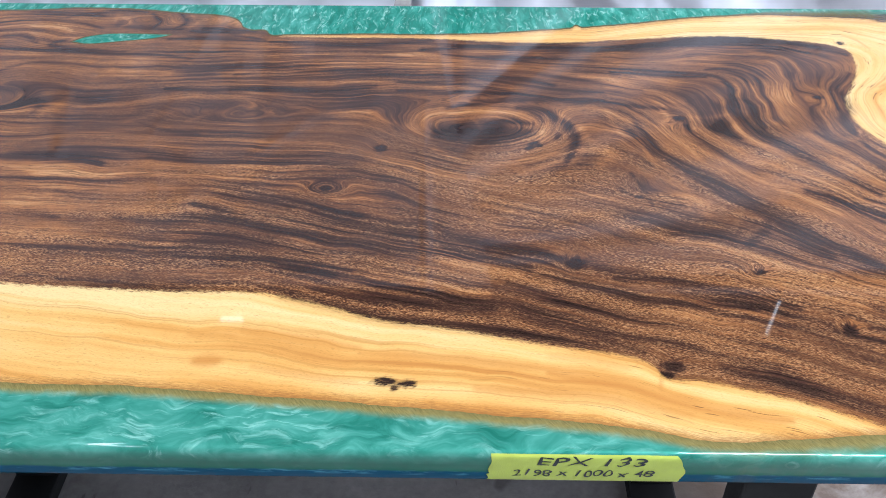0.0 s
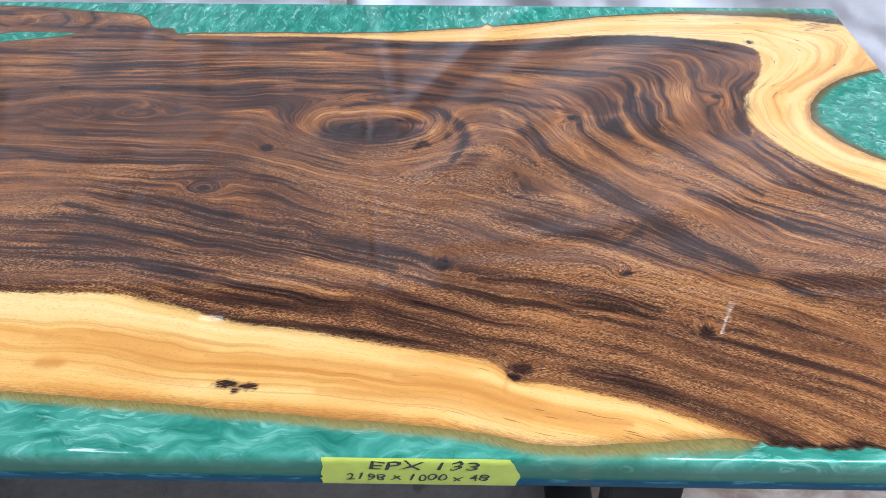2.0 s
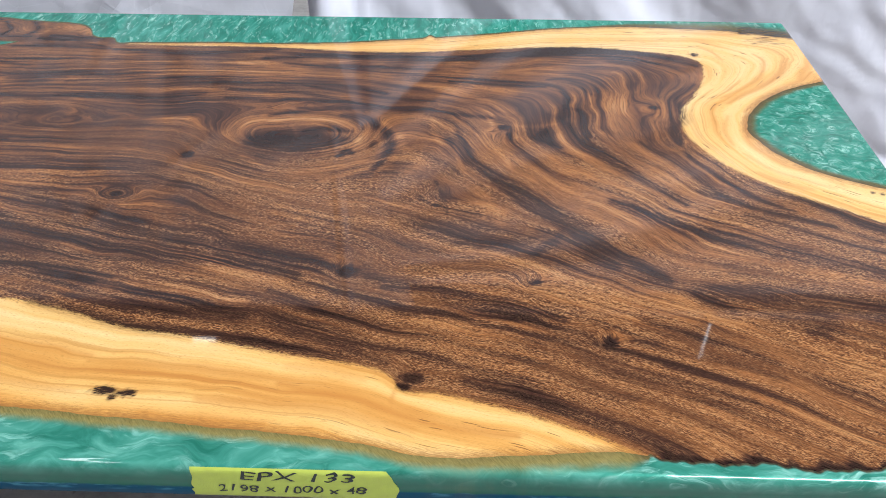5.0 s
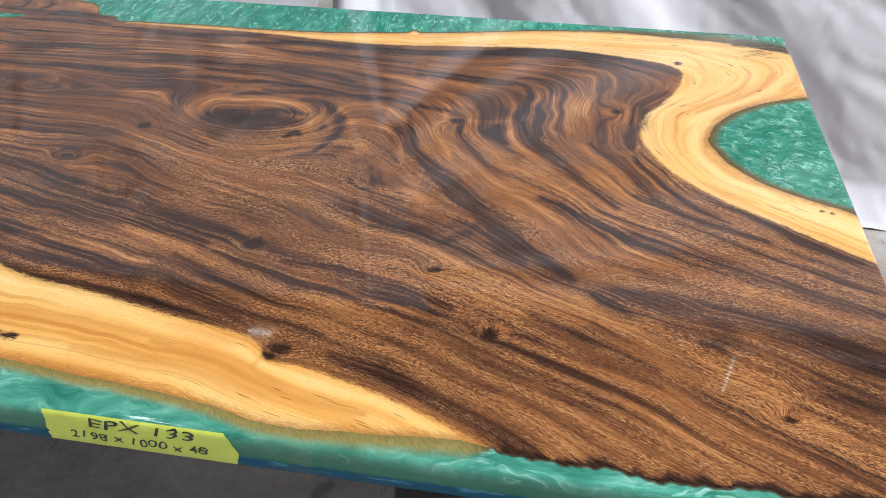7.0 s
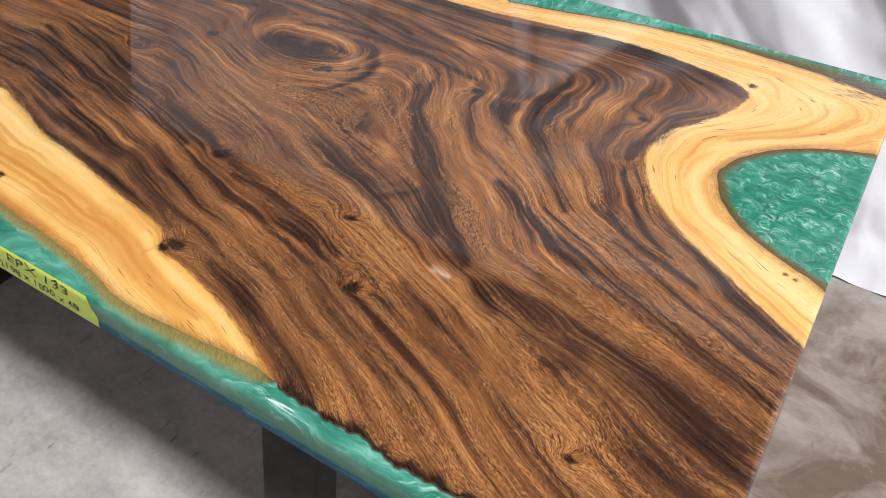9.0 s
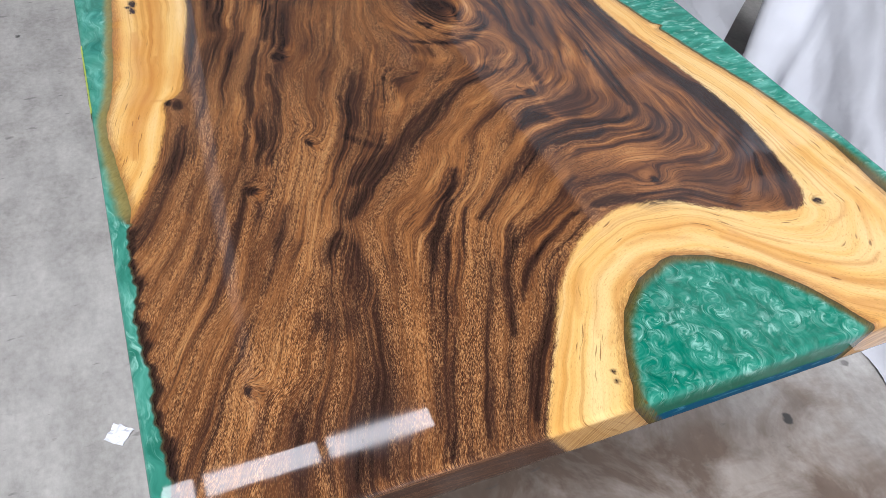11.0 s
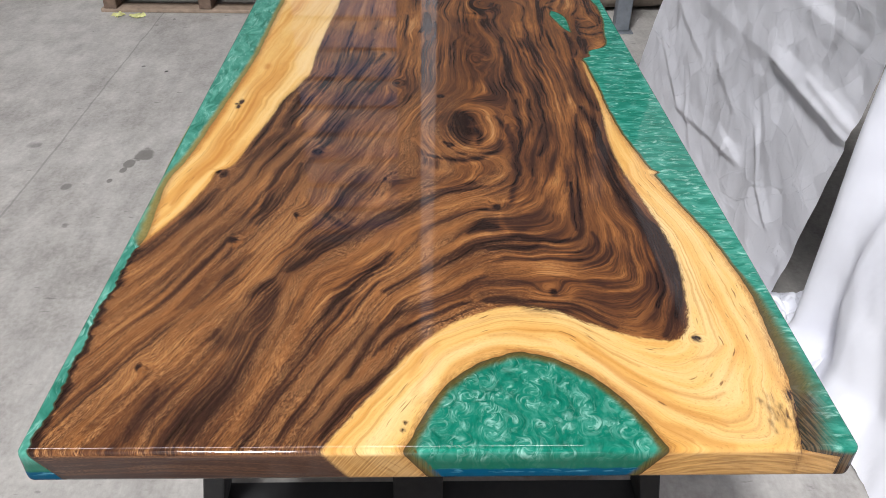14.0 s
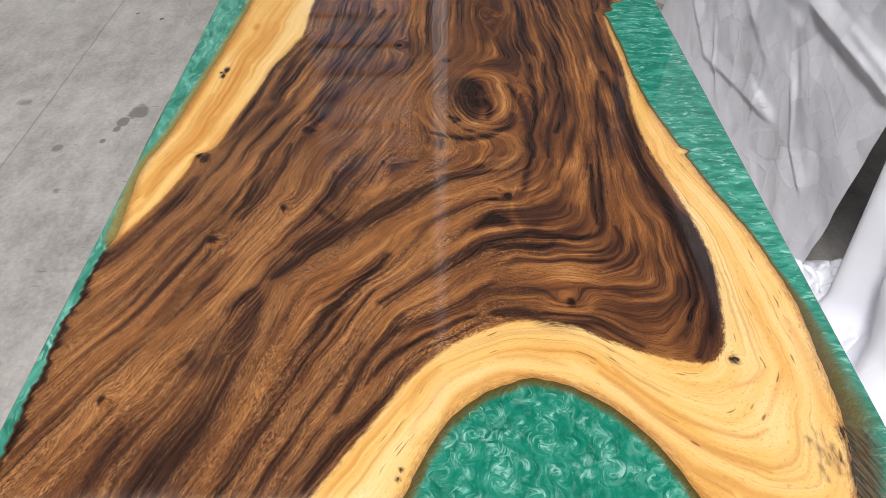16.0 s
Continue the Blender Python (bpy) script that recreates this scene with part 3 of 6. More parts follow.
# line between heartwood and sapwood
FRONT_SAP = [(-1.2, -0.25), (-0.55, -0.258), (-0.34, -0.272), (-0.2, -0.280), (-0.1, -0.284), (-0.018, -0.284), (0.05, -0.298), (0.14, -0.327), (0.2, -0.335), (0.31, -0.358), (0.40, -0.373), (0.432, -0.387), (0.446, -0.405), (0.485, -0.408), (0.55, -0.425), (0.62, -0.449), (0.69, -0.480), (0.8, -0.53), (1.2, -0.7)]
FAR_SAP = [(-1.2, 0.6), (-0.3, 0.5), (-0.12, 0.38), (-0.06, 0.364), (0.16, 0.362), (0.29, 0.351), (0.40, 0.349), (0.53, 0.364), (0.63, 0.376), (0.72, 0.379), (0.8, 0.368), (0.87, 0.353), (0.905, 0.328), (0.90, 0.275), (0.87, 0.208), (0.842, 0.165), (0.833, 0.115), (0.842, 0.07), (0.876, 0.01), (0.944, -0.052), (1.0, -0.085), (1.05, -0.117), (1.096, -0.145), (1.25, -0.24)]


def as_function(points):
    c = catmull(points)
    order = np.argsort(c[:, 0])
    return c[order, 0], c[order, 1]


FRONT_F, FAR_F, MOON_F, FSAP_F = (as_function(p) for p in (FRONT_EDGE, FAR_EDGE, MOON_EDGE, FRONT_SAP))
FAR_SAP_CURVE = catmull(FAR_SAP, 6)
ISLAND_CURVE = catmull(ISLAND, 6)

# the figure of the wood: growth lines, eyes, streaks and knots, one call each
GRAIN, BULGES, STREAKS, PALES, OCHRES, KNOTS = [], [], [], [], [], []


def growth_line(value, *course):
    """A line of equal growth with its ring value."""
    GRAIN.append((value, course))


def eye(x, y, long, wide, shift):
    """A place that bulges the rings."""
    BULGES.append((x, y, long, wide, shift))


def dark_streak(wide, depth, *course):
    STREAKS.append((wide, depth, course))


def pale_streak(wide, depth, *course):
    PALES.append((wide, depth, course))


def ochre_streak(wide, depth, *course):
    """A warmer band in the sapwood."""
    OCHRES.append((wide, depth, course))


def knot(x, y, long, wide, darkness):
    KNOTS.append((x, y, long, wide, darkness))


growth_line(-0.3, (-0.6, -0.26), (-0.32, -0.273), (-0.1, -0.284), (0.016, -0.289), (0.139, -0.328), (0.31, -0.359), (0.44, -0.39), (0.54, -0.423), (0.69, -0.478))
growth_line(-0.42, (-0.6, -0.41), (-0.2, -0.422), (0.1, -0.44), (0.386, -0.466), (0.55, -0.5))
growth_line(-0.2, (-0.6, -0.17), (-0.4, -0.17), (-0.1, -0.17), (0.1, -0.205), (0.3, -0.285), (0.5, -0.352), (0.65, -0.405), (0.8, -0.455), (0.9, -0.5))
growth_line(-0.1, (-0.6, -0.07), (-0.41, -0.07), (-0.08, -0.084), (0.064, -0.125), (0.204, -0.19), (0.35, -0.237), (0.52, -0.283), (0.69, -0.333), (0.83, -0.388), (0.93, -0.437), (1.084, -0.49))
growth_line(-0.035, (-0.6, -0.005), (-0.44, -0.003), (-0.2, 0), (0, -0.024), (0.134, -0.045), (0.25, -0.09), (0.37, -0.15), (0.55, -0.215), (0.7, -0.272), (0.81, -0.322), (0.96, -0.393), (1.093, -0.441))
growth_line(0.025, (-0.6, 0.05), (-0.4, 0.05), (-0.2, 0.035), (0.05, 0.003), (0.2, -0.04), (0.35, -0.085), (0.548, -0.178), (0.684, -0.232), (0.825, -0.282), (0.953, -0.332), (1.094, -0.362))
growth_line(0.185, (-0.6, 0.2), (-0.34, 0.192), (0.03, 0.171), (0.2, 0.183), (0.304, 0.175), (0.411, 0.151), (0.455, 0.08), (0.52, -0.01), (0.602, -0.116), (0.699, -0.192), (0.825, -0.236), (0.964, -0.256), (1.095, -0.268))
growth_line(0.25, (-0.6, 0.28), (-0.36, 0.26), (-0.1, 0.265), (0.2, 0.262), (0.404, 0.245), (0.5, 0.22), (0.555, 0.165), (0.58, 0.09), (0.619, 0.017), (0.684, -0.058), (0.786, -0.124), (0.944, -0.178), (1.096, -0.212))
growth_line(0.3, (-0.1, 0.32), (0.239, 0.305), (0.49, 0.285), (0.619, 0.258), (0.669, 0.21), (0.678, 0.145), (0.678, 0.062), (0.718, -0.004), (0.8, -0.073), (0.986, -0.14), (1.096, -0.177))
growth_line(0.34, (0.1, 0.345), (0.289, 0.33), (0.49, 0.325), (0.685, 0.322), (0.79, 0.292), (0.81, 0.235), (0.765, 0.15), (0.76, 0.084), (0.79, 0.012), (0.852, -0.047), (0.976, -0.104), (1.088, -0.158))
growth_line(0.37, (0.29, 0.352), (0.53, 0.366), (0.72, 0.38), (0.87, 0.353), (0.905, 0.31), (0.87, 0.208), (0.833, 0.115), (0.876, 0.01), (0.944, -0.052), (1.05, -0.117), (1.096, -0.145))
growth_line(0.41, (0.6, 0.408), (0.78, 0.42), (0.93, 0.4), (0.99, 0.33), (0.95, 0.24), (0.89, 0.16), (0.885, 0.1), (0.91, 0.02), (0.98, -0.045), (1.07, -0.09))
growth_line(0.45, (0.45, 0.41), (0.69, 0.457), (0.9, 0.462), (1.04, 0.43), (1.09, 0.36), (1.04, 0.27), (0.97, 0.195), (0.93, 0.115), (0.95, 0.048), (1.03, -0.02), (1.095, -0.05))
eye(0.262, 0.062, 0.11, 0.07, 0.078)
eye(-0.12, 0.088, 0.17, 0.045, 0.055)
eye(0.475, -0.085, 0.055, 0.035, 0.035)
eye(-0.52, 0.14, 0.06, 0.04, 0.08)
eye(0.11, 0.016, 0.02, 0.014, 0.0165)
eye(0.041, -0.081, 0.02, 0.012, 0.022)
eye(0.367, -0.226, 0.022, 0.016, 0.0165)
eye(0.665, -0.333, 0.018, 0.014, 0.0165)
eye(0.59, -0.24, 0.018, 0.012, 0.0165)
eye(0.562, 0.105, 0.022, 0.03, -0.0165)
eye(0.8, 0.165, 0.025, 0.03, -0.0165)
eye(0.955, -0.399, 0.016, 0.012, 0.0165)
eye(0.452, -0.39, 0.02, 0.02, 0.0165)
eye(0.83, -0.27, 0.1, 0.022, 0.03)
eye(0.902, 0.355, 0.012, 0.012, 0.011)
eye(-0.26, 0.425, 0.05, 0.02, 0.05)
eye(-0.17, 0.4, 0.03, 0.015, 0.04)
eye(-0.35, 0.43, 0.04, 0.02, -0.04)
dark_streak(0.014, 0.68, (-0.248, 0.230), (-0.207, 0.232), (-0.158, 0.239))
dark_streak(0.013, 0.72, (-0.149, 0.226), (-0.089, 0.241), (-0.024, 0.244), (0.042, 0.241), (0.108, 0.234), (0.192, 0.230), (0.266, 0.232), (0.322, 0.222), (0.378, 0.201))
dark_streak(0.01, 0.64, (-0.251, 0.180), (-0.176, 0.173), (-0.124, 0.178), (-0.072, 0.182), (-0.007, 0.176), (0.054, 0.184), (0.088, 0.193))
dark_streak(0.008, 0.8, (0.127, 0.179), (0.199, 0.180), (0.271, 0.173), (0.325, 0.166), (0.379, 0.154))
dark_streak(0.01, 0.56, (-0.109, 0.343), (-0.038, 0.338), (0.041, 0.334), (0.118, 0.346), (0.176, 0.353))
dark_streak(0.013, 0.9, (0.161, 0.319), (0.258, 0.329), (0.316, 0.329), (0.375, 0.334), (0.443, 0.329), (0.512, 0.330), (0.571, 0.345), (0.651, 0.352), (0.711, 0.359), (0.790, 0.356), (0.845, 0.340), (0.897, 0.314))
dark_streak(0.006, 0.5, (0.189, 0.257), (0.265, 0.249), (0.340, 0.244), (0.414, 0.223), (0.478, 0.206), (0.522, 0.189))
dark_streak(0.006, 0.9, (0.479, 0.246), (0.535, 0.239), (0.599, 0.234), (0.636, 0.231))
dark_streak(0.028, 0.5, (0.595, 0.199), (0.638, 0.182), (0.641, 0.140))
dark_streak(0.008, 0.7, (0.206, 0.127), (0.256, 0.144), (0.317, 0.153), (0.379, 0.157), (0.432, 0.154), (0.476, 0.146), (0.519, 0.136), (0.545, 0.131))
dark_streak(0.01, 0.85, (0.318, 0.132), (0.354, 0.121), (0.385, 0.090), (0.398, 0.060), (0.394, 0.024), (0.379, -0.011))
dark_streak(0.01, 0.9, (0.481, 0.068), (0.496, 0.039), (0.511, 0.011), (0.526, -0.002))
dark_streak(0.014, 0.95, (0.493, 0.046), (0.533, -0.009), (0.569, -0.048), (0.596, -0.079), (0.627, -0.120), (0.658, -0.153), (0.694, -0.185), (0.728, -0.215), (0.745, -0.230))
dark_streak(0.007, 0.6, (0.570, 0.084), (0.587, 0.047), (0.608, 0.012), (0.635, -0.021), (0.678, -0.040), (0.721, -0.059))
dark_streak(0.007, 0.9, (0.627, 0.100), (0.632, 0.070), (0.645, 0.051))
dark_streak(0.012, 0.85, (0.666, 0.191), (0.654, 0.140), (0.663, 0.108), (0.673, 0.070), (0.693, 0.041), (0.720, 0.013), (0.745, -0.020), (0.770, -0.046), (0.800, -0.077))
dark_streak(0.008, 0.6, (0.761, 0.071), (0.784, 0.042), (0.813, 0.001), (0.840, -0.045), (0.866, -0.082))
dark_streak(0.01, 0.8, (0.879, 0.247), (0.840, 0.202), (0.838, 0.142), (0.815, 0.102), (0.818, 0.065))
dark_streak(0.014, 0.95, (0.702, -0.078), (0.754, -0.113), (0.792, -0.135), (0.844, -0.151), (0.895, -0.170), (0.949, -0.187))
dark_streak(0.008, 0.7, (0.822, -0.051), (0.866, -0.082), (0.918, -0.105), (0.976, -0.122))
dark_streak(0.018, 0.6, (0.602, -0.143), (0.642, -0.164), (0.686, -0.190))
dark_streak(0.014, 0.45, (0.520, -0.171), (0.591, -0.170), (0.646, -0.180))
dark_streak(0.018, 0.45, (0.777, -0.248), (0.825, -0.253), (0.876, -0.257), (0.919, -0.261))
dark_streak(0.028, 0.43, (0.861, -0.297), (0.901, -0.305))
dark_streak(0.012, 0.45, (0.772, -0.253), (0.801, -0.285), (0.826, -0.306), (0.864, -0.323))
dark_streak(0.004, 0.5, (0.235, -0.101), (0.281, -0.114), (0.327, -0.129), (0.371, -0.145), (0.414, -0.167), (0.449, -0.188))
dark_streak(0.01, 0.55, (0.202, -0.174), (0.247, -0.190), (0.290, -0.205), (0.332, -0.214), (0.360, -0.219))
dark_streak(0.01, 0.5, (0.380, -0.224), (0.414, -0.238), (0.455, -0.244))
dark_streak(0.008, 0.75, (0.207, -0.200), (0.250, -0.215), (0.293, -0.230), (0.314, -0.239))
dark_streak(0.011, 0.76, (-0.133, -0.117), (-0.078, -0.145), (-0.028, -0.163), (0.027, -0.179), (0.086, -0.191), (0.137, -0.201), (0.173, -0.209), (0.209, -0.213), (0.251, -0.220))
dark_streak(0.008, 0.56, (-0.101, -0.178), (-0.048, -0.188), (0.013, -0.205), (0.071, -0.212), (0.119, -0.214))
dark_streak(0.005, 0.8, (-0.132, -0.222), (-0.076, -0.224), (-0.008, -0.225), (0.050, -0.234), (0.093, -0.246))
dark_streak(0.007, 0.56, (-0.197, -0.071), (-0.133, -0.077), (-0.058, -0.074), (-0.003, -0.079))
dark_streak(0.01, 0.44, (-0.111, -0.095), (-0.070, -0.107), (-0.029, -0.116), (0.003, -0.124))
dark_streak(0.008, 0.56, (-0.223, -0.011), (-0.156, -0.019), (-0.091, -0.024), (-0.028, -0.021), (0.037, -0.028), (0.087, -0.040), (0.145, -0.059), (0.202, -0.077))
dark_streak(0.012, 0.42, (0.055, -0.275), (0.104, -0.288), (0.157, -0.294), (0.210, -0.300), (0.262, -0.305))
dark_streak(0.01, 0.46, (0.014, -0.289), (0.063, -0.301), (0.111, -0.315), (0.164, -0.326), (0.209, -0.330), (0.266, -0.336), (0.316, -0.341), (0.353, -0.346), (0.390, -0.354), (0.427, -0.367))
dark_streak(0.008, 0.68, (0.308, -0.249), (0.348, -0.258), (0.401, -0.275), (0.447, -0.291), (0.479, -0.294), (0.517, -0.299), (0.568, -0.300))
dark_streak(0.009, 0.68, (0.414, -0.252), (0.467, -0.254), (0.507, -0.263), (0.545, -0.274), (0.582, -0.287), (0.619, -0.300))
dark_streak(0.005, 0.51, (0.283, -0.263), (0.317, -0.276), (0.350, -0.294), (0.389, -0.307), (0.433, -0.323), (0.476, -0.335))
dark_streak(0.006, 0.37, (0.353, -0.336), (0.402, -0.344), (0.451, -0.351), (0.499, -0.367), (0.546, -0.378), (0.592, -0.388))
dark_streak(0.005, 0.59, (0.516, -0.309), (0.565, -0.317), (0.613, -0.329), (0.649, -0.337))
dark_streak(0.006, 0.37, (0.688, -0.329), (0.723, -0.336), (0.762, -0.352), (0.800, -0.363), (0.837, -0.378))
dark_streak(0.006, 0.49, (0.716, -0.364), (0.759, -0.379), (0.792, -0.386), (0.822, -0.401), (0.856, -0.415))
dark_streak(0.008, 0.37, (0.512, -0.359), (0.559, -0.366), (0.605, -0.381), (0.648, -0.402), (0.681, -0.409))
dark_streak(0.012, 0.49, (0.509, -0.389), (0.561, -0.400), (0.598, -0.417), (0.641, -0.434), (0.686, -0.454), (0.720, -0.470))
dark_streak(0.004, 0.59, (0.702, -0.299), (0.748, -0.316), (0.797, -0.336), (0.838, -0.359))
pale_streak(0.004, 0.7, (-0.278, 0.320), (-0.187, 0.311), (-0.090, 0.312), (-0.014, 0.317), (0.064, 0.318), (0.124, 0.311), (0.183, 0.302))
pale_streak(0.004, 0.9, (-0.059, 0.268), (0.017, 0.269), (0.082, 0.275), (0.188, 0.267), (0.264, 0.258), (0.339, 0.259), (0.414, 0.251))
pale_streak(0.005, 0.9, (-0.255, 0.189), (-0.166, 0.195), (-0.086, 0.200), (-0.005, 0.206), (0.068, 0.207), (0.142, 0.197), (0.197, 0.191))
pale_streak(0.006, 0.6, (-0.284, 0.130), (-0.239, 0.150), (-0.179, 0.156), (-0.116, 0.151), (-0.048, 0.132), (0.008, 0.117), (0.087, 0.113))
pale_streak(0.008, 0.7, (0.188, 0.015), (0.224, -0.012), (0.273, -0.025), (0.327, -0.011), (0.366, 0.010))
pale_streak(0.006, 0.8, (0.208, 0.111), (0.259, 0.120), (0.320, 0.112), (0.347, 0.082), (0.352, 0.052))
pale_streak(0.006, 0.7, (0.380, 0.113), (0.406, 0.082), (0.410, 0.053), (0.398, 0.010), (0.383, -0.024))
pale_streak(0.012, 0.8, (0.414, 0.045), (0.439, 0.017), (0.446, 0.004), (0.422, -0.024))
pale_streak(0.004, 0.7, (0.458, 0.130), (0.461, 0.091), (0.472, 0.053))
pale_streak(0.004, 0.8, (0.505, 0.206), (0.549, 0.181), (0.581, 0.148))
pale_streak(0.006, 0.95, (0.540, 0.131), (0.547, 0.107), (0.532, 0.084), (0.543, 0.054), (0.564, 0.019), (0.573, -0.009), (0.602, -0.035))
pale_streak(0.006, 0.6, (0.561, 0.115), (0.594, 0.108), (0.647, 0.116))
pale_streak(0.009, 0.8, (0.582, 0.077), (0.604, 0.048), (0.640, 0.013), (0.661, -0.008), (0.711, -0.034), (0.752, -0.059))
pale_streak(0.003, 0.9, (0.662, 0.132), (0.670, 0.101), (0.678, 0.075))
pale_streak(0.007, 0.8, (0.711, 0.094), (0.739, 0.064), (0.772, 0.028), (0.808, -0.019), (0.834, -0.064))
pale_streak(0.008, 0.7, (0.646, -0.001), (0.690, -0.021), (0.738, -0.052), (0.784, -0.083), (0.822, -0.106))
pale_streak(0.005, 0.8, (0.790, 0.142), (0.786, 0.087), (0.791, 0.057), (0.818, 0.050), (0.834, 0.080))
pale_streak(0.006, 0.5, (0.605, 0.291), (0.681, 0.292), (0.724, 0.264), (0.751, 0.209))
pale_streak(0.006, 0.7, (0.490, 0.280), (0.566, 0.285), (0.645, 0.301), (0.723, 0.312), (0.779, 0.303), (0.799, 0.265), (0.780, 0.218))
pale_streak(0.012, 0.8, (0.477, -0.023), (0.514, -0.061), (0.548, -0.109), (0.553, -0.132))
pale_streak(0.006, 0.7, (-0.204, -0.054), (-0.125, -0.058), (-0.030, -0.065))
pale_streak(0.005, 0.7, (-0.115, -0.084), (-0.052, -0.092), (0.013, -0.109), (0.078, -0.132), (0.140, -0.146), (0.201, -0.164))
pale_streak(0.005, 0.8, (-0.077, -0.128), (-0.018, -0.150), (0.043, -0.162))
pale_streak(0.007, 0.8, (0.197, -0.226), (0.253, -0.235), (0.308, -0.249), (0.349, -0.262))
pale_streak(0.01, 0.8, (0.083, -0.256), (0.150, -0.262), (0.218, -0.273), (0.259, -0.281))
pale_streak(0.008, 0.8, (0.446, -0.302), (0.509, -0.314), (0.564, -0.326))
pale_streak(0.012, 0.6, (0.588, -0.246), (0.651, -0.264), (0.700, -0.277), (0.759, -0.298))
pale_streak(0.006, 0.8, (0.685, -0.341), (0.720, -0.349), (0.764, -0.364), (0.796, -0.375))
dark_streak(0.008, 0.95, (0.124, 0.208), (0.244, 0.199), (0.331, 0.170), (0.410, 0.152), (0.456, 0.155))
dark_streak(0.006, 0.8, (0.221, 0.231), (0.331, 0.200), (0.410, 0.182), (0.456, 0.179))
dark_streak(0.005, 0.7, (0.245, 0.151), (0.310, 0.157), (0.371, 0.158))
dark_streak(0.006, 0.9, (0.197, 0.302), (0.371, 0.275), (0.483, 0.261), (0.582, 0.246), (0.648, 0.235), (0.666, 0.210), (0.661, 0.168), (0.660, 0.118), (0.669, 0.083), (0.699, 0.046), (0.730, 0.011), (0.753, -0.022), (0.770, -0.053), (0.798, -0.084))
dark_streak(0.009, 0.65, (0.686, 0.072), (0.687, 0.105), (0.688, 0.146), (0.671, 0.166))
dark_streak(0.008, 0.9, (0.495, 0.088), (0.507, 0.050), (0.518, 0.012), (0.534, -0.016), (0.559, -0.052), (0.584, -0.087), (0.617, -0.121), (0.661, -0.161))
dark_streak(0.02, 0.9, (0.686, -0.207), (0.661, -0.177), (0.641, -0.145))
dark_streak(0.012, 0.8, (0.590, -0.188), (0.619, -0.162), (0.634, -0.137))
dark_streak(0.01, 0.5, (0.497, -0.170), (0.560, -0.164), (0.605, -0.154))
dark_streak(0.005, 0.6, (0.484, -0.112), (0.477, -0.076), (0.467, -0.039))
dark_streak(0.004, 1, (0.609, 0.082), (0.631, 0.063), (0.645, 0.052))
dark_streak(0.015, 0.73, (0.762, -0.121), (0.807, -0.142), (0.859, -0.158), (0.907, -0.173), (0.951, -0.191), (0.992, -0.206), (1.037, -0.226), (1.086, -0.238))
dark_streak(0.006, 0.86, (0.893, -0.161), (0.925, -0.176), (0.951, -0.191))
dark_streak(0.004, 0.7, (0.775, -0.091), (0.819, -0.113), (0.860, -0.134), (0.898, -0.154))
dark_streak(0.005, 0.8, (0.824, 0.032), (0.844, 0.001), (0.864, -0.029), (0.887, -0.058), (0.915, -0.080), (0.937, -0.094))
dark_streak(0.007, 0.9, (0.884, -0.010), (0.903, -0.032), (0.930, -0.054), (0.956, -0.068), (0.973, -0.082), (0.993, -0.095), (1.012, -0.114), (1.042, -0.132), (1.077, -0.148))
dark_streak(0.006, 0.61, (0.871, -0.099), (0.927, -0.127), (0.970, -0.152), (1.009, -0.169), (1.046, -0.185), (1.081, -0.199))
dark_streak(0.005, 0.5, (0.779, 0.060), (0.769, 0.100), (0.776, 0.138), (0.771, 0.178))
dark_streak(0.005, 0.8, (0.829, 0.032), (0.822, 0.055), (0.823, 0.092), (0.822, 0.137), (0.823, 0.167), (0.829, 0.196), (0.852, 0.221))
dark_streak(0.01, 0.9, (0.686, 0.359), (0.751, 0.345), (0.799, 0.333), (0.833, 0.318))
dark_streak(0.012, 0.45, (0.567, 0.341), (0.614, 0.364), (0.700, 0.363), (0.776, 0.362), (0.856, 0.338), (0.897, 0.319))
dark_streak(0.012, 0.5, (0.371, 0.305), (0.466, 0.322), (0.551, 0.327), (0.614, 0.346), (0.658, 0.368))
dark_streak(0.005, 0.6, (0.642, 0.258), (0.670, 0.260), (0.697, 0.240), (0.707, 0.209))
dark_streak(0.014, 0.62, (0.793, -0.243), (0.856, -0.244), (0.922, -0.257), (0.964, -0.265), (1.012, -0.282), (1.055, -0.299), (1.082, -0.305))
dark_streak(0.025, 0.4, (0.905, -0.330), (0.902, -0.292), (0.898, -0.266))
dark_streak(0.01, 0.53, (0.890, -0.352), (0.853, -0.326), (0.823, -0.296), (0.776, -0.245))
dark_streak(0.006, 0.55, (0.717, -0.486), (0.687, -0.457), (0.662, -0.440))
dark_streak(0.004, 0.61, (0.954, -0.484), (0.913, -0.460), (0.873, -0.433), (0.830, -0.404), (0.766, -0.375), (0.696, -0.351), (0.657, -0.334))
dark_streak(0.008, 0.31, (0.798, -0.411), (0.754, -0.392), (0.719, -0.384))
dark_streak(0.008, 0.46, (1.068, -0.428), (1.031, -0.410), (0.998, -0.396), (0.967, -0.380))
dark_streak(0.007, 0.46, (1.078, -0.377), (1.037, -0.370), (1.000, -0.361))
dark_streak(0.005, 0.34, (1.032, -0.471), (0.996, -0.449), (0.949, -0.426))
dark_streak(0.005, 0.36, (1.081, -0.327), (1.040, -0.312), (1.003, -0.295))
pale_streak(0.005, 0.7, (0.311, -0.042), (0.362, -0.015), (0.400, 0.022), (0.419, 0.059))
pale_streak(0.008, 0.6, (0.332, -0.092), (0.428, -0.094), (0.480, -0.112), (0.522, -0.121))
pale_streak(0.006, 0.8, (0.530, -0.121), (0.538, -0.078), (0.506, -0.023), (0.490, 0.051))
pale_streak(0.008, 0.7, (0.122, 0.300), (0.310, 0.262), (0.429, 0.232), (0.533, 0.188), (0.565, 0.151))
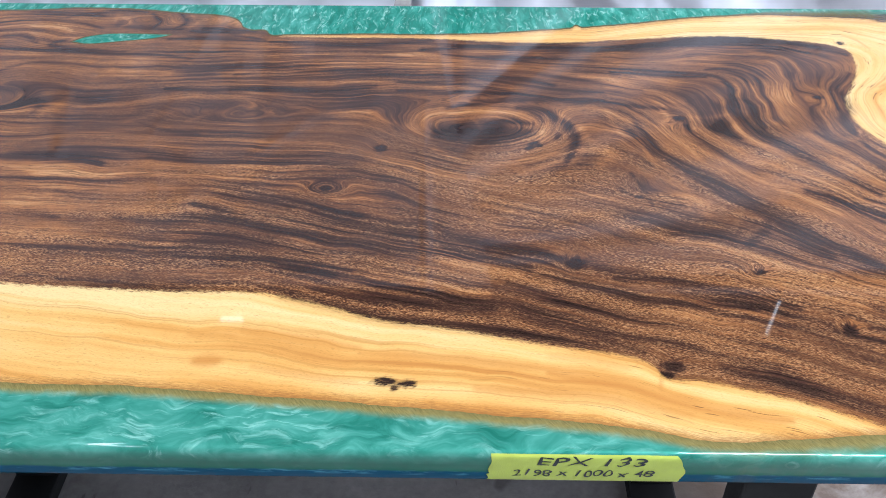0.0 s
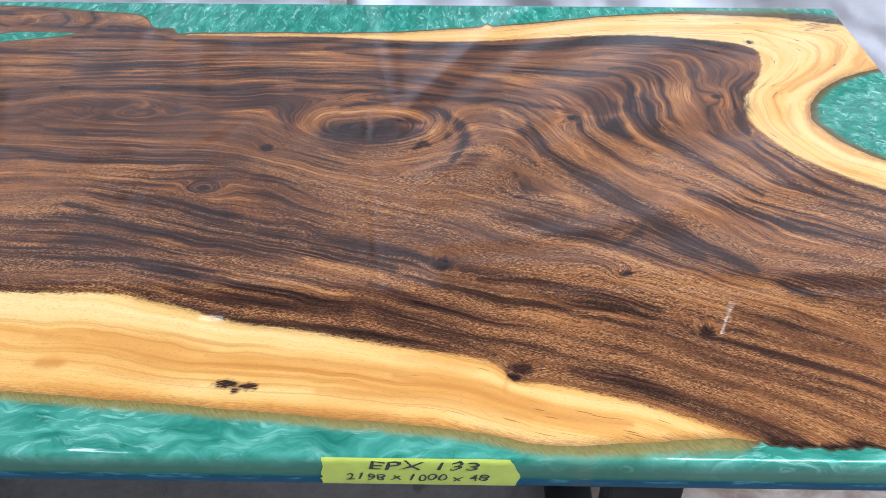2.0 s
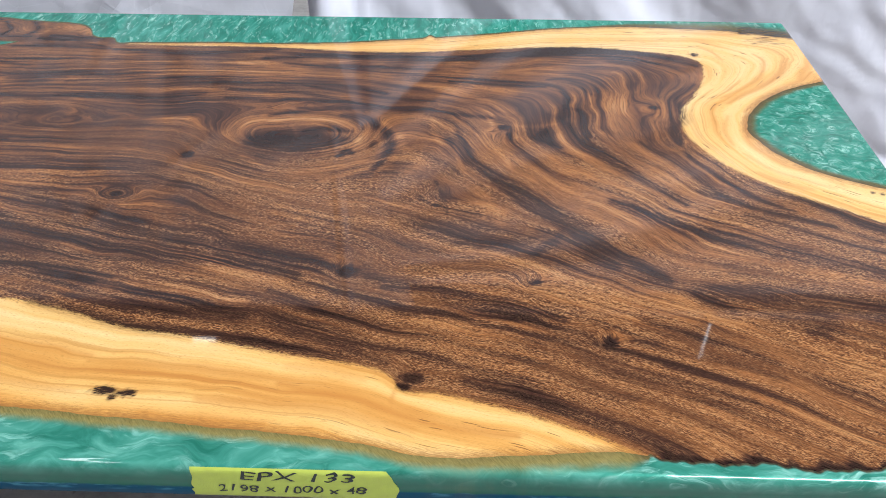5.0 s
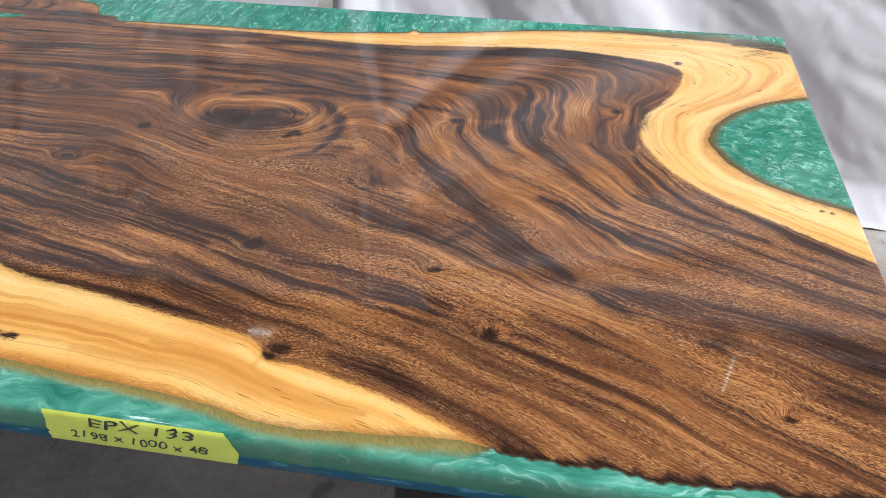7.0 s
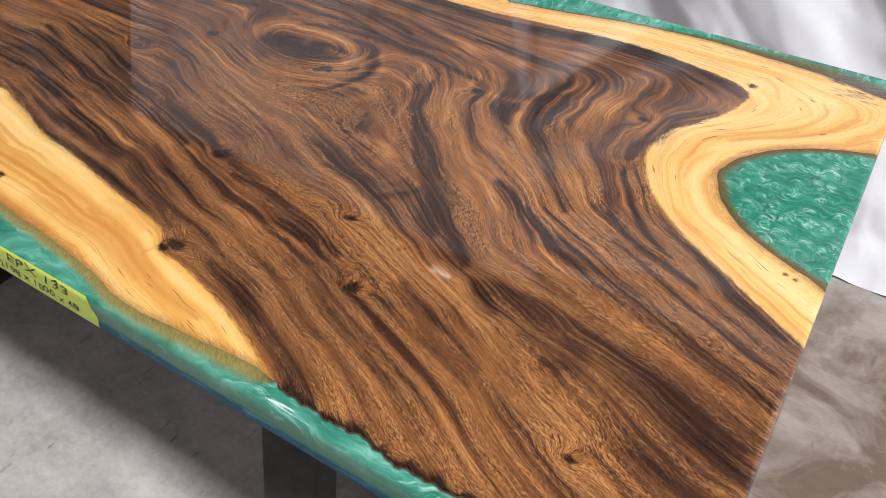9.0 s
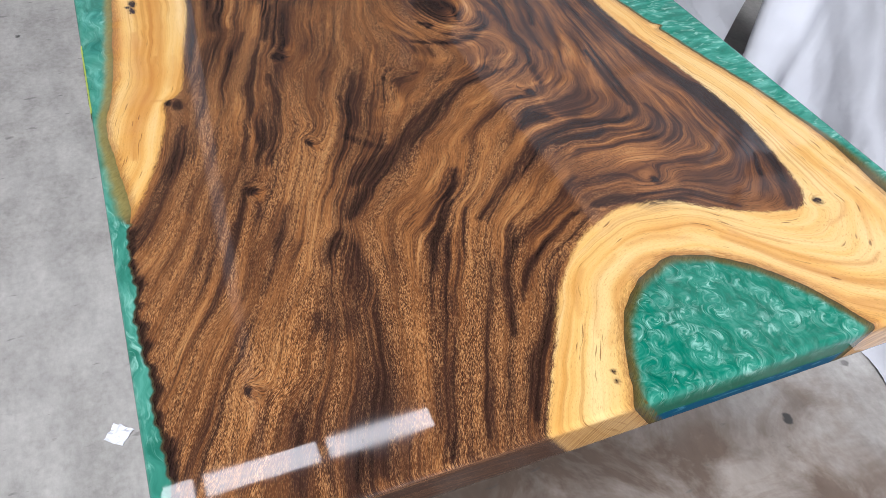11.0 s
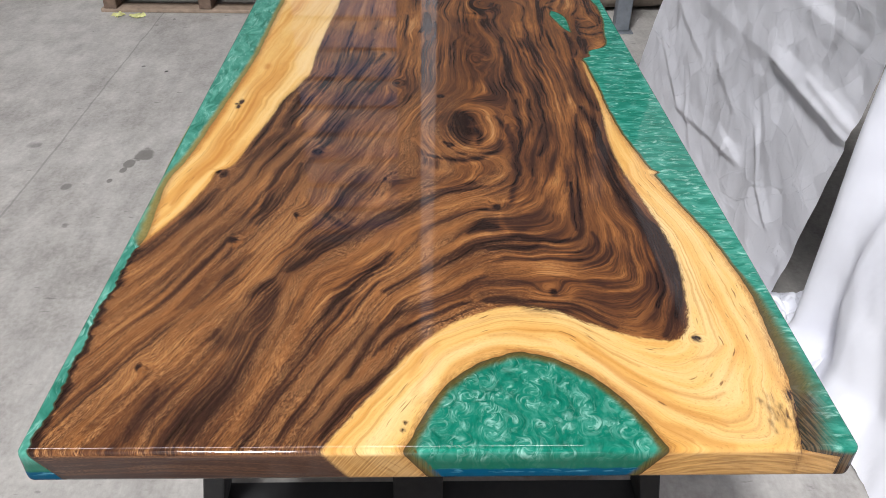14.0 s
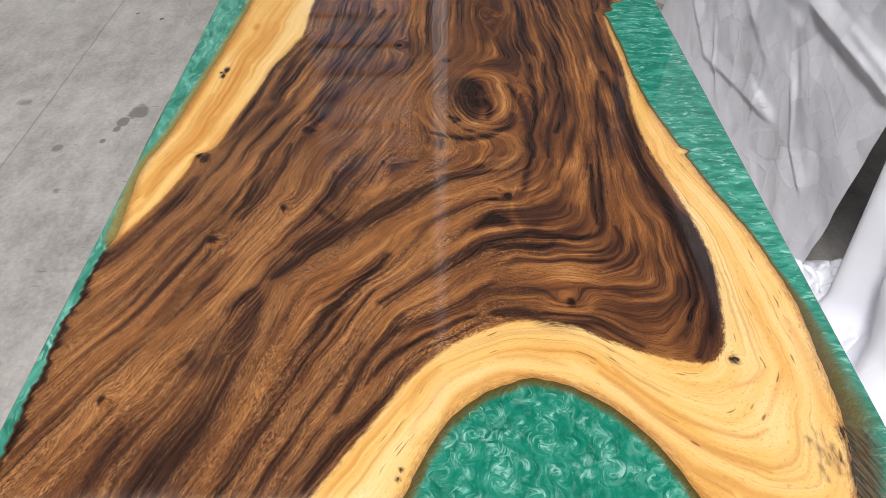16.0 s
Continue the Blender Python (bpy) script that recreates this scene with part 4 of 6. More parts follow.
pale_streak(0.012, 0.8, (0.500, 0.237), (0.581, 0.210), (0.626, 0.184), (0.640, 0.155))
pale_streak(0.005, 0.7, (0.751, -0.098), (0.677, -0.049), (0.593, 0.006), (0.556, 0.063), (0.540, 0.091))
pale_streak(0.006, 0.7, (0.726, -0.128), (0.676, -0.081), (0.622, -0.029), (0.578, 0.025))
pale_streak(0.01, 0.85, (0.752, -0.052), (0.691, -0.001), (0.659, 0.051), (0.645, 0.086))
pale_streak(0.01, 0.9, (0.891, -0.093), (0.842, -0.064), (0.811, -0.026), (0.778, 0.022), (0.750, 0.064))
pale_streak(0.008, 0.6, (0.731, 0.074), (0.726, 0.123), (0.734, 0.186), (0.736, 0.235))
pale_streak(0.004, 0.8, (0.797, 0.058), (0.792, 0.097), (0.799, 0.142), (0.806, 0.171))
pale_streak(0.005, 0.7, (0.371, 0.295), (0.483, 0.288), (0.582, 0.282), (0.656, 0.276), (0.697, 0.261), (0.716, 0.231))
pale_streak(0.006, 0.8, (0.351, 0.321), (0.483, 0.327), (0.583, 0.328), (0.657, 0.333), (0.738, 0.321), (0.775, 0.297), (0.785, 0.254))
pale_streak(0.012, 0.6, (0.815, -0.213), (0.749, -0.188), (0.701, -0.144), (0.662, -0.097))
pale_streak(0.004, 0.8, (0.935, -0.153), (0.870, -0.127), (0.786, -0.091), (0.752, -0.060))
pale_streak(0.005, 0.7, (1.087, -0.216), (1.024, -0.186), (0.953, -0.152))
pale_streak(0.006, 0.7, (1.078, -0.261), (1.036, -0.244), (0.966, -0.221), (0.896, -0.194))
pale_streak(0.008, 0.8, (1.088, -0.438), (1.041, -0.419), (0.998, -0.402), (0.971, -0.391))
pale_streak(0.005, 0.8, (0.809, -0.408), (0.743, -0.380), (0.683, -0.361))
pale_streak(0.006, 0.6, (0.921, -0.470), (0.868, -0.441), (0.829, -0.417))
pale_streak(0.005, 0.7, (0.774, -0.485), (0.741, -0.452), (0.681, -0.414))
pale_streak(0.006, 0.7, (0.850, -0.393), (0.767, -0.361), (0.721, -0.332))
pale_streak(0.018, 0.45, (1.053, -0.333), (0.979, -0.311), (0.938, -0.293))
dark_streak(0.007, 0.56, (-0.547, 0.234), (-0.510, 0.260), (-0.462, 0.261), (-0.380, 0.247), (-0.302, 0.244), (-0.226, 0.245), (-0.151, 0.254))
dark_streak(0.006, 0.56, (-0.582, 0.313), (-0.479, 0.305), (-0.387, 0.296), (-0.297, 0.292), (-0.234, 0.279))
dark_streak(0.01, 0.48, (-0.523, 0.179), (-0.483, 0.171))
dark_streak(0.01, 0.48, (-0.497, 0.119), (-0.468, 0.136), (-0.438, 0.129), (-0.438, 0.107))
dark_streak(0.008, 0.48, (-0.601, 0.356), (-0.563, 0.363), (-0.526, 0.335))
dark_streak(0.012, 0.4, (-0.582, 0.460), (-0.494, 0.456), (-0.445, 0.438))
dark_streak(0.005, 0.64, (-0.300, 0.453), (-0.280, 0.417), (-0.295, 0.394))
dark_streak(0.008, 0.56, (-0.293, 0.350), (-0.213, 0.356), (-0.131, 0.349))
dark_streak(0.008, 0.56, (-0.243, 0.395), (-0.148, 0.386))
dark_streak(0.012, 0.68, (-0.438, -0.013), (-0.391, -0.009), (-0.340, -0.013), (-0.304, -0.022), (-0.286, -0.029))
dark_streak(0.009, 0.72, (-0.416, -0.064), (-0.336, -0.067), (-0.272, -0.069), (-0.209, -0.068), (-0.153, -0.073))
dark_streak(0.006, 0.6, (-0.365, 0.010), (-0.282, 0.011), (-0.221, 0.000), (-0.160, -0.013), (-0.094, -0.019))
dark_streak(0.009, 0.64, (-0.383, -0.139), (-0.337, -0.141), (-0.304, -0.149))
dark_streak(0.01, 0.4, (-0.325, -0.095), (-0.274, -0.107), (-0.211, -0.112), (-0.167, -0.105))
dark_streak(0.008, 0.4, (-0.230, -0.148), (-0.169, -0.153), (-0.123, -0.160))
dark_streak(0.005, 0.8, (-0.356, -0.200), (-0.297, -0.205), (-0.238, -0.209), (-0.180, -0.213))
pale_streak(0.005, 0.6, (-0.560, 0.263), (-0.505, 0.272), (-0.426, 0.269), (-0.366, 0.262))
pale_streak(0.005, 0.5, (-0.288, 0.106), (-0.282, 0.131), (-0.248, 0.154), (-0.188, 0.167))
pale_streak(0.01, 0.6, (-0.443, 0.163), (-0.403, 0.155), (-0.408, 0.121), (-0.425, 0.096))
pale_streak(0.012, 0.9, (-0.262, 0.429), (-0.210, 0.430), (-0.173, 0.408))
pale_streak(0.005, 0.7, (-0.417, 0.450), (-0.412, 0.404))
pale_streak(0.005, 0.7, (-0.315, 0.429), (-0.293, 0.406))
pale_streak(0.006, 0.6, (-0.431, -0.031), (-0.358, -0.050), (-0.293, -0.053), (-0.215, -0.048))
pale_streak(0.005, 0.6, (-0.399, -0.102), (-0.353, -0.102), (-0.315, -0.101))
pale_streak(0.005, 0.6, (-0.366, -0.179), (-0.291, -0.183), (-0.216, -0.189), (-0.140, -0.202))
pale_streak(0.003, 0.6, (-0.571, 0.289), (-0.473, 0.289), (-0.374, 0.286), (-0.276, 0.288), (-0.180, 0.296))
pale_streak(0.003, 0.6, (-0.387, 0.327), (-0.284, 0.318), (-0.163, 0.310), (-0.066, 0.322))
dark_streak(0.0045, 1.3, (1.012, 0.447), (1.03, 0.445), (1.05, 0.44), (1.099, 0.427))
dark_streak(0.005, 0.55, (1.018, 0.402), (1.035, 0.411), (1.052, 0.413))
dark_streak(0.005, 0.6, (1.04, 0.418), (1.064, 0.422))
dark_streak(0.005, 0.4, (1.028, 0.42), (1.045, 0.428))
dark_streak(0.005, 0.35, (1.01, 0.415), (1.022, 0.419))
ochre_streak(0.01, 0.6, (-0.017, -0.344), (0.023, -0.352), (0.068, -0.359), (0.113, -0.368))
ochre_streak(0.006, 0.6, (0.115, -0.374), (0.175, -0.378), (0.224, -0.381), (0.272, -0.388), (0.320, -0.393), (0.368, -0.400))
ochre_streak(0.008, 0.9, (0.321, -0.399), (0.356, -0.407), (0.391, -0.412), (0.426, -0.426), (0.460, -0.436), (0.487, -0.446), (0.526, -0.452), (0.559, -0.457))
ochre_streak(0.008, 0.9, (-0.060, -0.389), (-0.037, -0.387))
ochre_streak(0.006, 0.4, (0.002, -0.396), (0.065, -0.408), (0.114, -0.415))
ochre_streak(0.01, 0.4, (0.325, -0.376), (0.367, -0.383), (0.403, -0.392))
ochre_streak(0.008, 0.5, (0.323, -0.424), (0.369, -0.427), (0.415, -0.440), (0.459, -0.451))
ochre_streak(0.005, 0.8, (-0.048, -0.417), (-0.011, -0.421), (0.026, -0.429), (0.075, -0.437), (0.116, -0.442))
ochre_streak(0.005, 0.9, (0.189, -0.439), (0.224, -0.445), (0.269, -0.448), (0.314, -0.451))
ochre_streak(0.007, 0.6, (0.242, -0.421), (0.300, -0.424), (0.357, -0.427), (0.403, -0.437))
ochre_streak(0.006, 0.5, (-0.076, -0.350), (-0.026, -0.352))
ochre_streak(0.0025, 0.7, (0.438, -0.405), (0.436, -0.419), (0.440, -0.429))
ochre_streak(0.004, 0.8, (0.912, 0.205), (0.942, 0.226), (0.970, 0.252), (0.994, 0.279), (1.008, 0.308), (1.016, 0.339), (1.006, 0.363))
ochre_streak(0.006, 0.9, (0.921, 0.189), (0.951, 0.216), (0.983, 0.241), (1.010, 0.266), (1.032, 0.292), (1.048, 0.319), (1.060, 0.347))
ochre_streak(0.007, 0.8, (0.939, 0.163), (0.968, 0.197), (1.004, 0.228), (1.034, 0.252), (1.066, 0.273), (1.086, 0.298))
ochre_streak(0.003, 0.7, (0.947, 0.338), (0.934, 0.372), (0.915, 0.391))
ochre_streak(0.003, 0.6, (0.921, 0.407), (0.958, 0.387), (0.993, 0.365))
ochre_streak(0.008, 0.6, (0.837, 0.443), (0.902, 0.445), (0.960, 0.441), (1.005, 0.441))
ochre_streak(0.008, 0.8, (1.054, 0.264), (1.071, 0.297), (1.088, 0.323), (1.093, 0.346))
ochre_streak(0.006, 0.9, (0.937, 0.150), (0.926, 0.117), (0.922, 0.076), (0.934, 0.047), (0.956, 0.017), (0.985, -0.002))
ochre_streak(0.006, 0.5, (0.914, -0.005), (0.940, -0.028), (0.975, -0.043))
ochre_streak(0.005, 0.4, (0.985, 0.001), (1.009, -0.020), (1.024, -0.034))
ochre_streak(0.005, 0.4, (0.931, -0.034), (0.982, -0.063), (1.021, -0.089))
ochre_streak(0.005, 0.5, (0.897, 0.066), (0.894, 0.109), (0.910, 0.149))
ochre_streak(0.004, 0.5, (0.906, 0.044), (0.933, 0.006), (0.967, -0.017), (1.008, -0.039))
dark_streak(0.0025, 0.9, (1.024, 0.428), (1.040, 0.426), (1.053, 0.429))
dark_streak(0.0025, 0.7, (1.052, 0.404), (1.073, 0.405))
dark_streak(0.016, 1.1, (0.189, 0.049), (0.212, 0.046), (0.237, 0.043))
dark_streak(0.013, 1.1, (0.250, 0.035), (0.287, 0.041), (0.323, 0.055))
dark_streak(0.01, 1.1, (0.266, 0.085), (0.300, 0.092), (0.334, 0.086))
dark_streak(0.006, 1.2, (0.325, 0.019), (0.337, 0.033), (0.343, 0.027))
pale_streak(0.003, 0.6, (0.245, 0.101), (0.257, 0.066), (0.251, 0.032))
dark_streak(0.045, 0.3, (0.699, 0.282), (0.767, 0.246), (0.842, 0.246))
dark_streak(0.04, 0.3, (0.592, 0.173), (0.644, 0.157), (0.694, 0.141))
dark_streak(0.03, 0.3, (0.262, 0.277), (0.357, 0.288), (0.452, 0.280))
dark_streak(0.05, 0.25, (0.610, -0.186), (0.676, -0.206), (0.726, -0.225))
dark_streak(0.016, 0.31, (0.619, -0.333), (0.674, -0.365), (0.730, -0.379))
dark_streak(0.03, 0.19, (0.796, -0.262), (0.842, -0.280), (0.905, -0.297))
dark_streak(0.05, 0.32, (0.108, -0.199), (0.180, -0.133), (0.130, -0.079))
dark_streak(0.045, 0.35, (0.633, -0.194), (0.591, -0.163), (0.497, -0.139))
dark_streak(0.03, 0.4, (0.124, 0.202), (0.267, 0.201), (0.391, 0.170))
dark_streak(0.03, 0.35, (0.763, 0.325), (0.822, 0.330), (0.876, 0.304))
dark_streak(0.035, 0.3, (0.791, 0.059), (0.793, 0.112), (0.800, 0.172))
dark_streak(0.03, 0.19, (1.052, -0.355), (1.010, -0.306), (0.947, -0.279))
dark_streak(0.026, 0.8, (0.204, 0.046), (0.249, 0.044), (0.298, 0.051), (0.327, 0.059))
dark_streak(0.05, 0.34, (-0.282, -0.073), (-0.092, -0.043), (0.072, -0.016))
dark_streak(0.05, 0.36, (-0.371, 0.094), (-0.167, 0.127), (0.008, 0.102))
dark_streak(0.04, 0.32, (-0.288, 0.254), (0.038, 0.230), (0.265, 0.191))
dark_streak(0.05, 0.35, (-0.280, -0.220), (-0.022, -0.175), (0.189, -0.209))
dark_streak(0.035, 0.35, (0.491, -0.132), (0.529, -0.080), (0.490, -0.019))
pale_streak(0.01, 0.5, (-0.285, 0.082), (-0.205, 0.115), (-0.094, 0.101))
dark_streak(0.03, 1, (0.192, 0.055), (0.232, 0.049), (0.273, 0.056), (0.323, 0.062))
dark_streak(0.055, 0.3, (0.450, -0.144), (0.523, -0.144), (0.592, -0.165), (0.643, -0.196))
dark_streak(0.05, 0.25, (0.384, -0.063), (0.460, -0.074), (0.519, -0.098))
dark_streak(0.006, 0.64, (-0.625, 0.412), (-0.567, 0.424), (-0.491, 0.418), (-0.429, 0.392))
dark_streak(0.006, 0.56, (-0.509, 0.437), (-0.432, 0.462), (-0.366, 0.459))
dark_streak(0.005, 0.72, (-0.353, 0.452), (-0.329, 0.421), (-0.336, 0.394))
dark_streak(0.006, 0.72, (-0.261, 0.384), (-0.197, 0.374), (-0.121, 0.349))
dark_streak(0.007, 0.64, (-0.475, 0.347), (-0.497, 0.325), (-0.441, 0.310), (-0.359, 0.303))
dark_streak(0.008, 0.48, (-0.412, 0.404), (-0.347, 0.393), (-0.283, 0.390))
pale_streak(0.006, 0.9, (-0.558, 0.401), (-0.503, 0.395), (-0.474, 0.373))
pale_streak(0.006, 0.9, (-0.415, 0.443), (-0.386, 0.420), (-0.395, 0.397))
pale_streak(0.005, 0.9, (-0.277, 0.446), (-0.259, 0.418), (-0.270, 0.399))
pale_streak(0.006, 0.8, (-0.207, 0.373), (-0.165, 0.370), (-0.135, 0.370))
pale_streak(0.006, 0.7, (-0.361, 0.338), (-0.306, 0.359), (-0.265, 0.359))
pale_streak(0.006, 0.6, (-0.610, 0.378), (-0.562, 0.385), (-0.527, 0.350))
dark_streak(0.006, 0.48, (-0.285, 0.098), (-0.284, 0.123), (-0.263, 0.143), (-0.213, 0.158))
dark_streak(0.006, 0.4, (-0.224, 0.099), (-0.203, 0.121), (-0.163, 0.138), (-0.110, 0.142), (-0.054, 0.135))
pale_streak(0.006, 0.5, (-0.193, 0.084), (-0.156, 0.108), (-0.105, 0.117), (-0.050, 0.110))
dark_streak(0.006, 0.4, (-0.271, 0.082), (-0.221, 0.060), (-0.167, 0.048))
pale_streak(0.005, 0.6, (-0.452, 0.018), (-0.378, 0.042), (-0.297, 0.055), (-0.215, 0.068))
dark_streak(0.014, 0.9, (0.569, -0.045), (0.603, -0.085), (0.634, -0.126), (0.671, -0.159), (0.711, -0.200))
knot(0.894, -0.31, 0.0187, 0.01105, 0.8)
knot(0.11, 0.016, 0.0075, 0.0065, 1.5)
knot(0.041, -0.081, 0.00612, 0.00425, 1.3)
knot(0.469, -0.093, 0.005525, 0.003655, 1.3)
knot(0.368, -0.226, 0.0105, 0.0085, 1.5)
knot(0.59, -0.24, 0.007, 0.0045, 1.5)
knot(0.665, -0.332, 0.0064, 0.0072, 1.45)
knot(0.447, -0.399, 0.00595, 0.00425, 1.35)
knot(0.455, -0.388, 0.0102, 0.0068, 0.9)
knot(0.146, -0.413, 0.0105, 0.0045, 1.9)
knot(0.169, -0.416, 0.0085, 0.004, 1.9)
knot(0.157, -0.42, 0.004, 0.005, 1.5)
knot(0.903, 0.356, 0.0058, 0.005, 2)
knot(1.054, -0.047, 0.00306, 0.002465, 1.1)
knot(1.066, -0.05, 0.00306, 0.002465, 1.1)
knot(0.563, 0.104, 0.00731, 0.00612, 1.35)
knot(0.622, 0.08, 0.00731, 0.01343, 1.2)
knot(0.8, 0.17, 0.00799, 0.00493, 1.3)
knot(0.955, -0.399, 0.00612, 0.003655, 1.35)
knot(0.372, 0.05, 0.00612, 0.01105, 0.6)
knot(1.015, 0.446, 0.012, 0.006, 1.2)


def thin_plate():
    """The smooth ring field through the grain lines."""
    pts, val = [], []
    for value, line in GRAIN:
        for p in catmull(line, 2):
            pts.append(p)
            val.append(value)
    pts, val = np.array(pts), np.array(val)
    n = len(pts)
    r2 = ((pts[:, None] - pts[None]) ** 2).sum(2)
    k = np.where(r2 > 0, 0.5 * r2 * np.log(np.maximum(r2, 1e-12)), 0) + 4e-4 * np.eye(n)
    p = np.hstack([np.ones((n, 1)), pts])
    a = np.vstack([np.hstack([k, p]), np.hstack([p.T, np.zeros((3, 3))])])
    w = np.linalg.solve(a, np.concatenate([val, np.zeros(3)]))
    return pts, w


RING_POINTS, RING_W = thin_plate()


class Table:
    """Values kept on a regular grid over the slab and read between its points."""

    def __init__(self, step):
        self.step = step
        self.xs, self.ys = np.arange(-1.15, 1.15, step), np.arange(-0.56, 0.56, step)
        self.v = np.zeros((len(self.xs), len(self.ys)))

    def window(self, lo, hi, axis):
        return max(int((lo - axis[0]) / self.step), 0), min(int((hi - axis[0]) / self.step) + 2, len(axis))

    def read(self, x, y):
        u = np.clip((x - self.xs[0]) / self.step, 0, len(self.xs) - 1.001)
        v = np.clip((y - self.ys[0]) / self.step, 0, len(self.ys) - 1.001)
        i, j = u.astype(int), v.astype(int)
        u, v = u - i, v - j
        return (self.v[i, j] * (1 - v) + self.v[i, j + 1] * v) * (1 - u) + (self.v[i + 1, j] * (1 - v) + self.v[i + 1, j + 1] * v) * u


def smooth_rings():
    t = Table(0.006)
    x, y = t.xs[:, None], t.ys[None]
    t.v = RING_W[-3] + RING_W[-2] * x + RING_W[-1] * y + t.v
    for (px, py), w in zip(RING_POINTS, RING_W):
        r2 = np.maximum((x - px) ** 2 + (y - py) ** 2, 1e-12)
        t.v += w * 0.5 * r2 * np.log(r2)
    return t


RINGS = smooth_rings()


def plain_ring(x, y):
    out = RINGS.read(x, y)
    for bx, by, a, b, h in BULGES:
        out = out + h * np.exp(-(((x - bx) / a) ** 2 + ((y - by) / b) ** 2))
    return out


# a spline sheet that turns the rings until they run along the streaks
CELL, SX, SY, NX, NY = 0.03, -0.72, -0.54, 62, 36


def spline_terms(u):
    return np.stack([(1 - u) ** 3, 3 * u**3 - 6 * u**2 + 4, -3 * u**3 + 3 * u**2 + 3 * u + 1, u**3], -1) / 6


def spline_slopes(u):
    return np.stack([-((1 - u) ** 2), 3 * u**2 - 4 * u, -3 * u**2 + 2 * u + 1, u**2], -1) / 2


def spline_place(x, y):
    u, v = np.clip((x - SX) / CELL, 0, NX - 1e-6), np.clip((y - SY) / CELL, 0, NY - 1e-6)
    i, j = u.astype(int), v.astype(int)
    return i, j, u - i, v - j


def turn_rings():
    px, py, tx, ty, tw = [], [], [], [], []
    for w, d, course in STREAKS + PALES + OCHRES:
        c = catmull(course, 6)
        step = np.diff(c, axis=0)
        size = np.hypot(step[:, 0], step[:, 1])
        mid = (c[1:] + c[:-1]) / 2
        ok = size > 1e-5
        px += list(mid[ok, 0])
        py += list(mid[ok, 1])
        tx += list(step[ok, 0] / size[ok])
        ty += list(step[ok, 1] / size[ok])
        tw += list(np.sqrt(np.minimum(size[ok], 0.02) / 0.01))
    px, py, tx, ty, tw = (np.array(k) for k in (px, py, tx, ty, tw))
    e = 0.002
    gx = (plain_ring(px + e, py) - plain_ring(px - e, py)) / (2 * e)
    gy = (plain_ring(px, py + e) - plain_ring(px, py - e)) / (2 * e)
    # across each streak the rings keep their spacing
    nx, ny = -ty, tx
    facing = np.sign(nx * gx + ny * gy)
    nx, ny = nx * facing, ny * facing
    steep = np.clip(np.hypot(gx, gy), 0.5, 1.3)
    sure = np.clip(1.6 * (nx * gx + ny * gy) / np.maximum(np.hypot(gx, gy), 1e-6) - 0.5, 0, 1)
    dirs = ((tx, ty, -(tx * gx + ty * gy), tw * (0.15 + 0.85 * sure)), (nx, ny, steep - (nx * gx + ny * gy), 0.7 * tw * sure))
    i, j, u, v = spline_place(px, py)
    bx, by, dx, dy = spline_terms(u), spline_terms(v), spline_slopes(u) / CELL, spline_slopes(v) / CELL
    wide, deep = NX + 3, NY + 3
    ata, atb = np.zeros((wide * deep, wide * deep)), np.zeros(wide * deep)
    place = np.stack([(i + p) * deep + j + q for p in range(4) for q in range(4)], 1)
    for hx, hy, goal, weight in dirs:
        rows = np.stack([weight * (hx * dx[:, p] * by[:, q] + hy * bx[:, p] * dy[:, q]) for p in range(4) for q in range(4)], 1)
        for at, row, g in zip(place, rows, goal * weight):
            ata[np.ix_(at, at)] += np.outer(row, row)
            atb[at] += row * g
    # smoothness
    n = wide * deep
    idx = np.arange(n).reshape(wide, deep)
    for a, b, c in ((idx[:-2], idx[1:-1], idx[2:]), (idx[:, :-2], idx[:, 1:-1], idx[:, 2:])):
        for p, wp in ((a, 1), (b, -2), (c, 1)):
            for q, wq in ((a, 1), (b, -2), (c, 1)):
                np.add.at(ata, (p.ravel(), q.ravel()), STIFF**2 * wp * wq)
    ata[np.arange(n), np.arange(n)] += 0.05
    return np.linalg.solve(ata, atb).reshape(wide, deep)


STIFF = 22.0
TURN = turn_rings()


def ring_value(x, y):
    i, j, u, v = spline_place(x, y)
    bx, by = spline_terms(u), spline_terms(v)
    return plain_ring(x, y) + sum(bx[:, p] * by[:, q] * TURN[i + p, j + q] for p in range(4) for q in range(4))


def drift(x, y, size, seed):
    """Smooth random values over the slab."""
    return np.array([noise.noise(Vector((a / size, b / size, seed))) for a, b in zip(x.tolist(), y.tolist())])


def streak_table(strokes):
    """All the tapered strokes of one kind, drawn along their courses."""
    t = Table(0.0025)
    for wide, depth, course in strokes:
        c = catmull(course, 5)
        for i, ((ax, ay), (bx, by)) in enumerate(zip(c, c[1:])):
            dx, dy = bx - ax, by - ay
            w = wide * (0.45 + 0.6 * math.sin(math.pi * (i + 0.5) / (len(c) - 1)) ** 0.7)
            p, q = t.window(min(ax, bx) - 2.5 * w, max(ax, bx) + 2.5 * w, t.xs)
            r, u = t.window(min(ay, by) - 2.5 * w, max(ay, by) + 2.5 * w, t.ys)
            if q <= p or u <= r:
                continue
            x, y = t.xs[p:q, None], t.ys[None, r:u]
            k = np.clip(((x - ax) * dx + (y - ay) * dy) / max(dx * dx + dy * dy, 1e-12), 0, 1)
            d2 = ((x - ax - k * dx) ** 2 + (y - ay - k * dy) ** 2) / w**2
            t.v[p:q, r:u] = np.maximum(t.v[p:q, r:u], depth * 1.08 * np.exp(-d2))
    return t


DARK_TABLE, PALE_TABLE, OCHRE_TABLE = (streak_table(k) for k in (STREAKS, PALES, OCHRES))


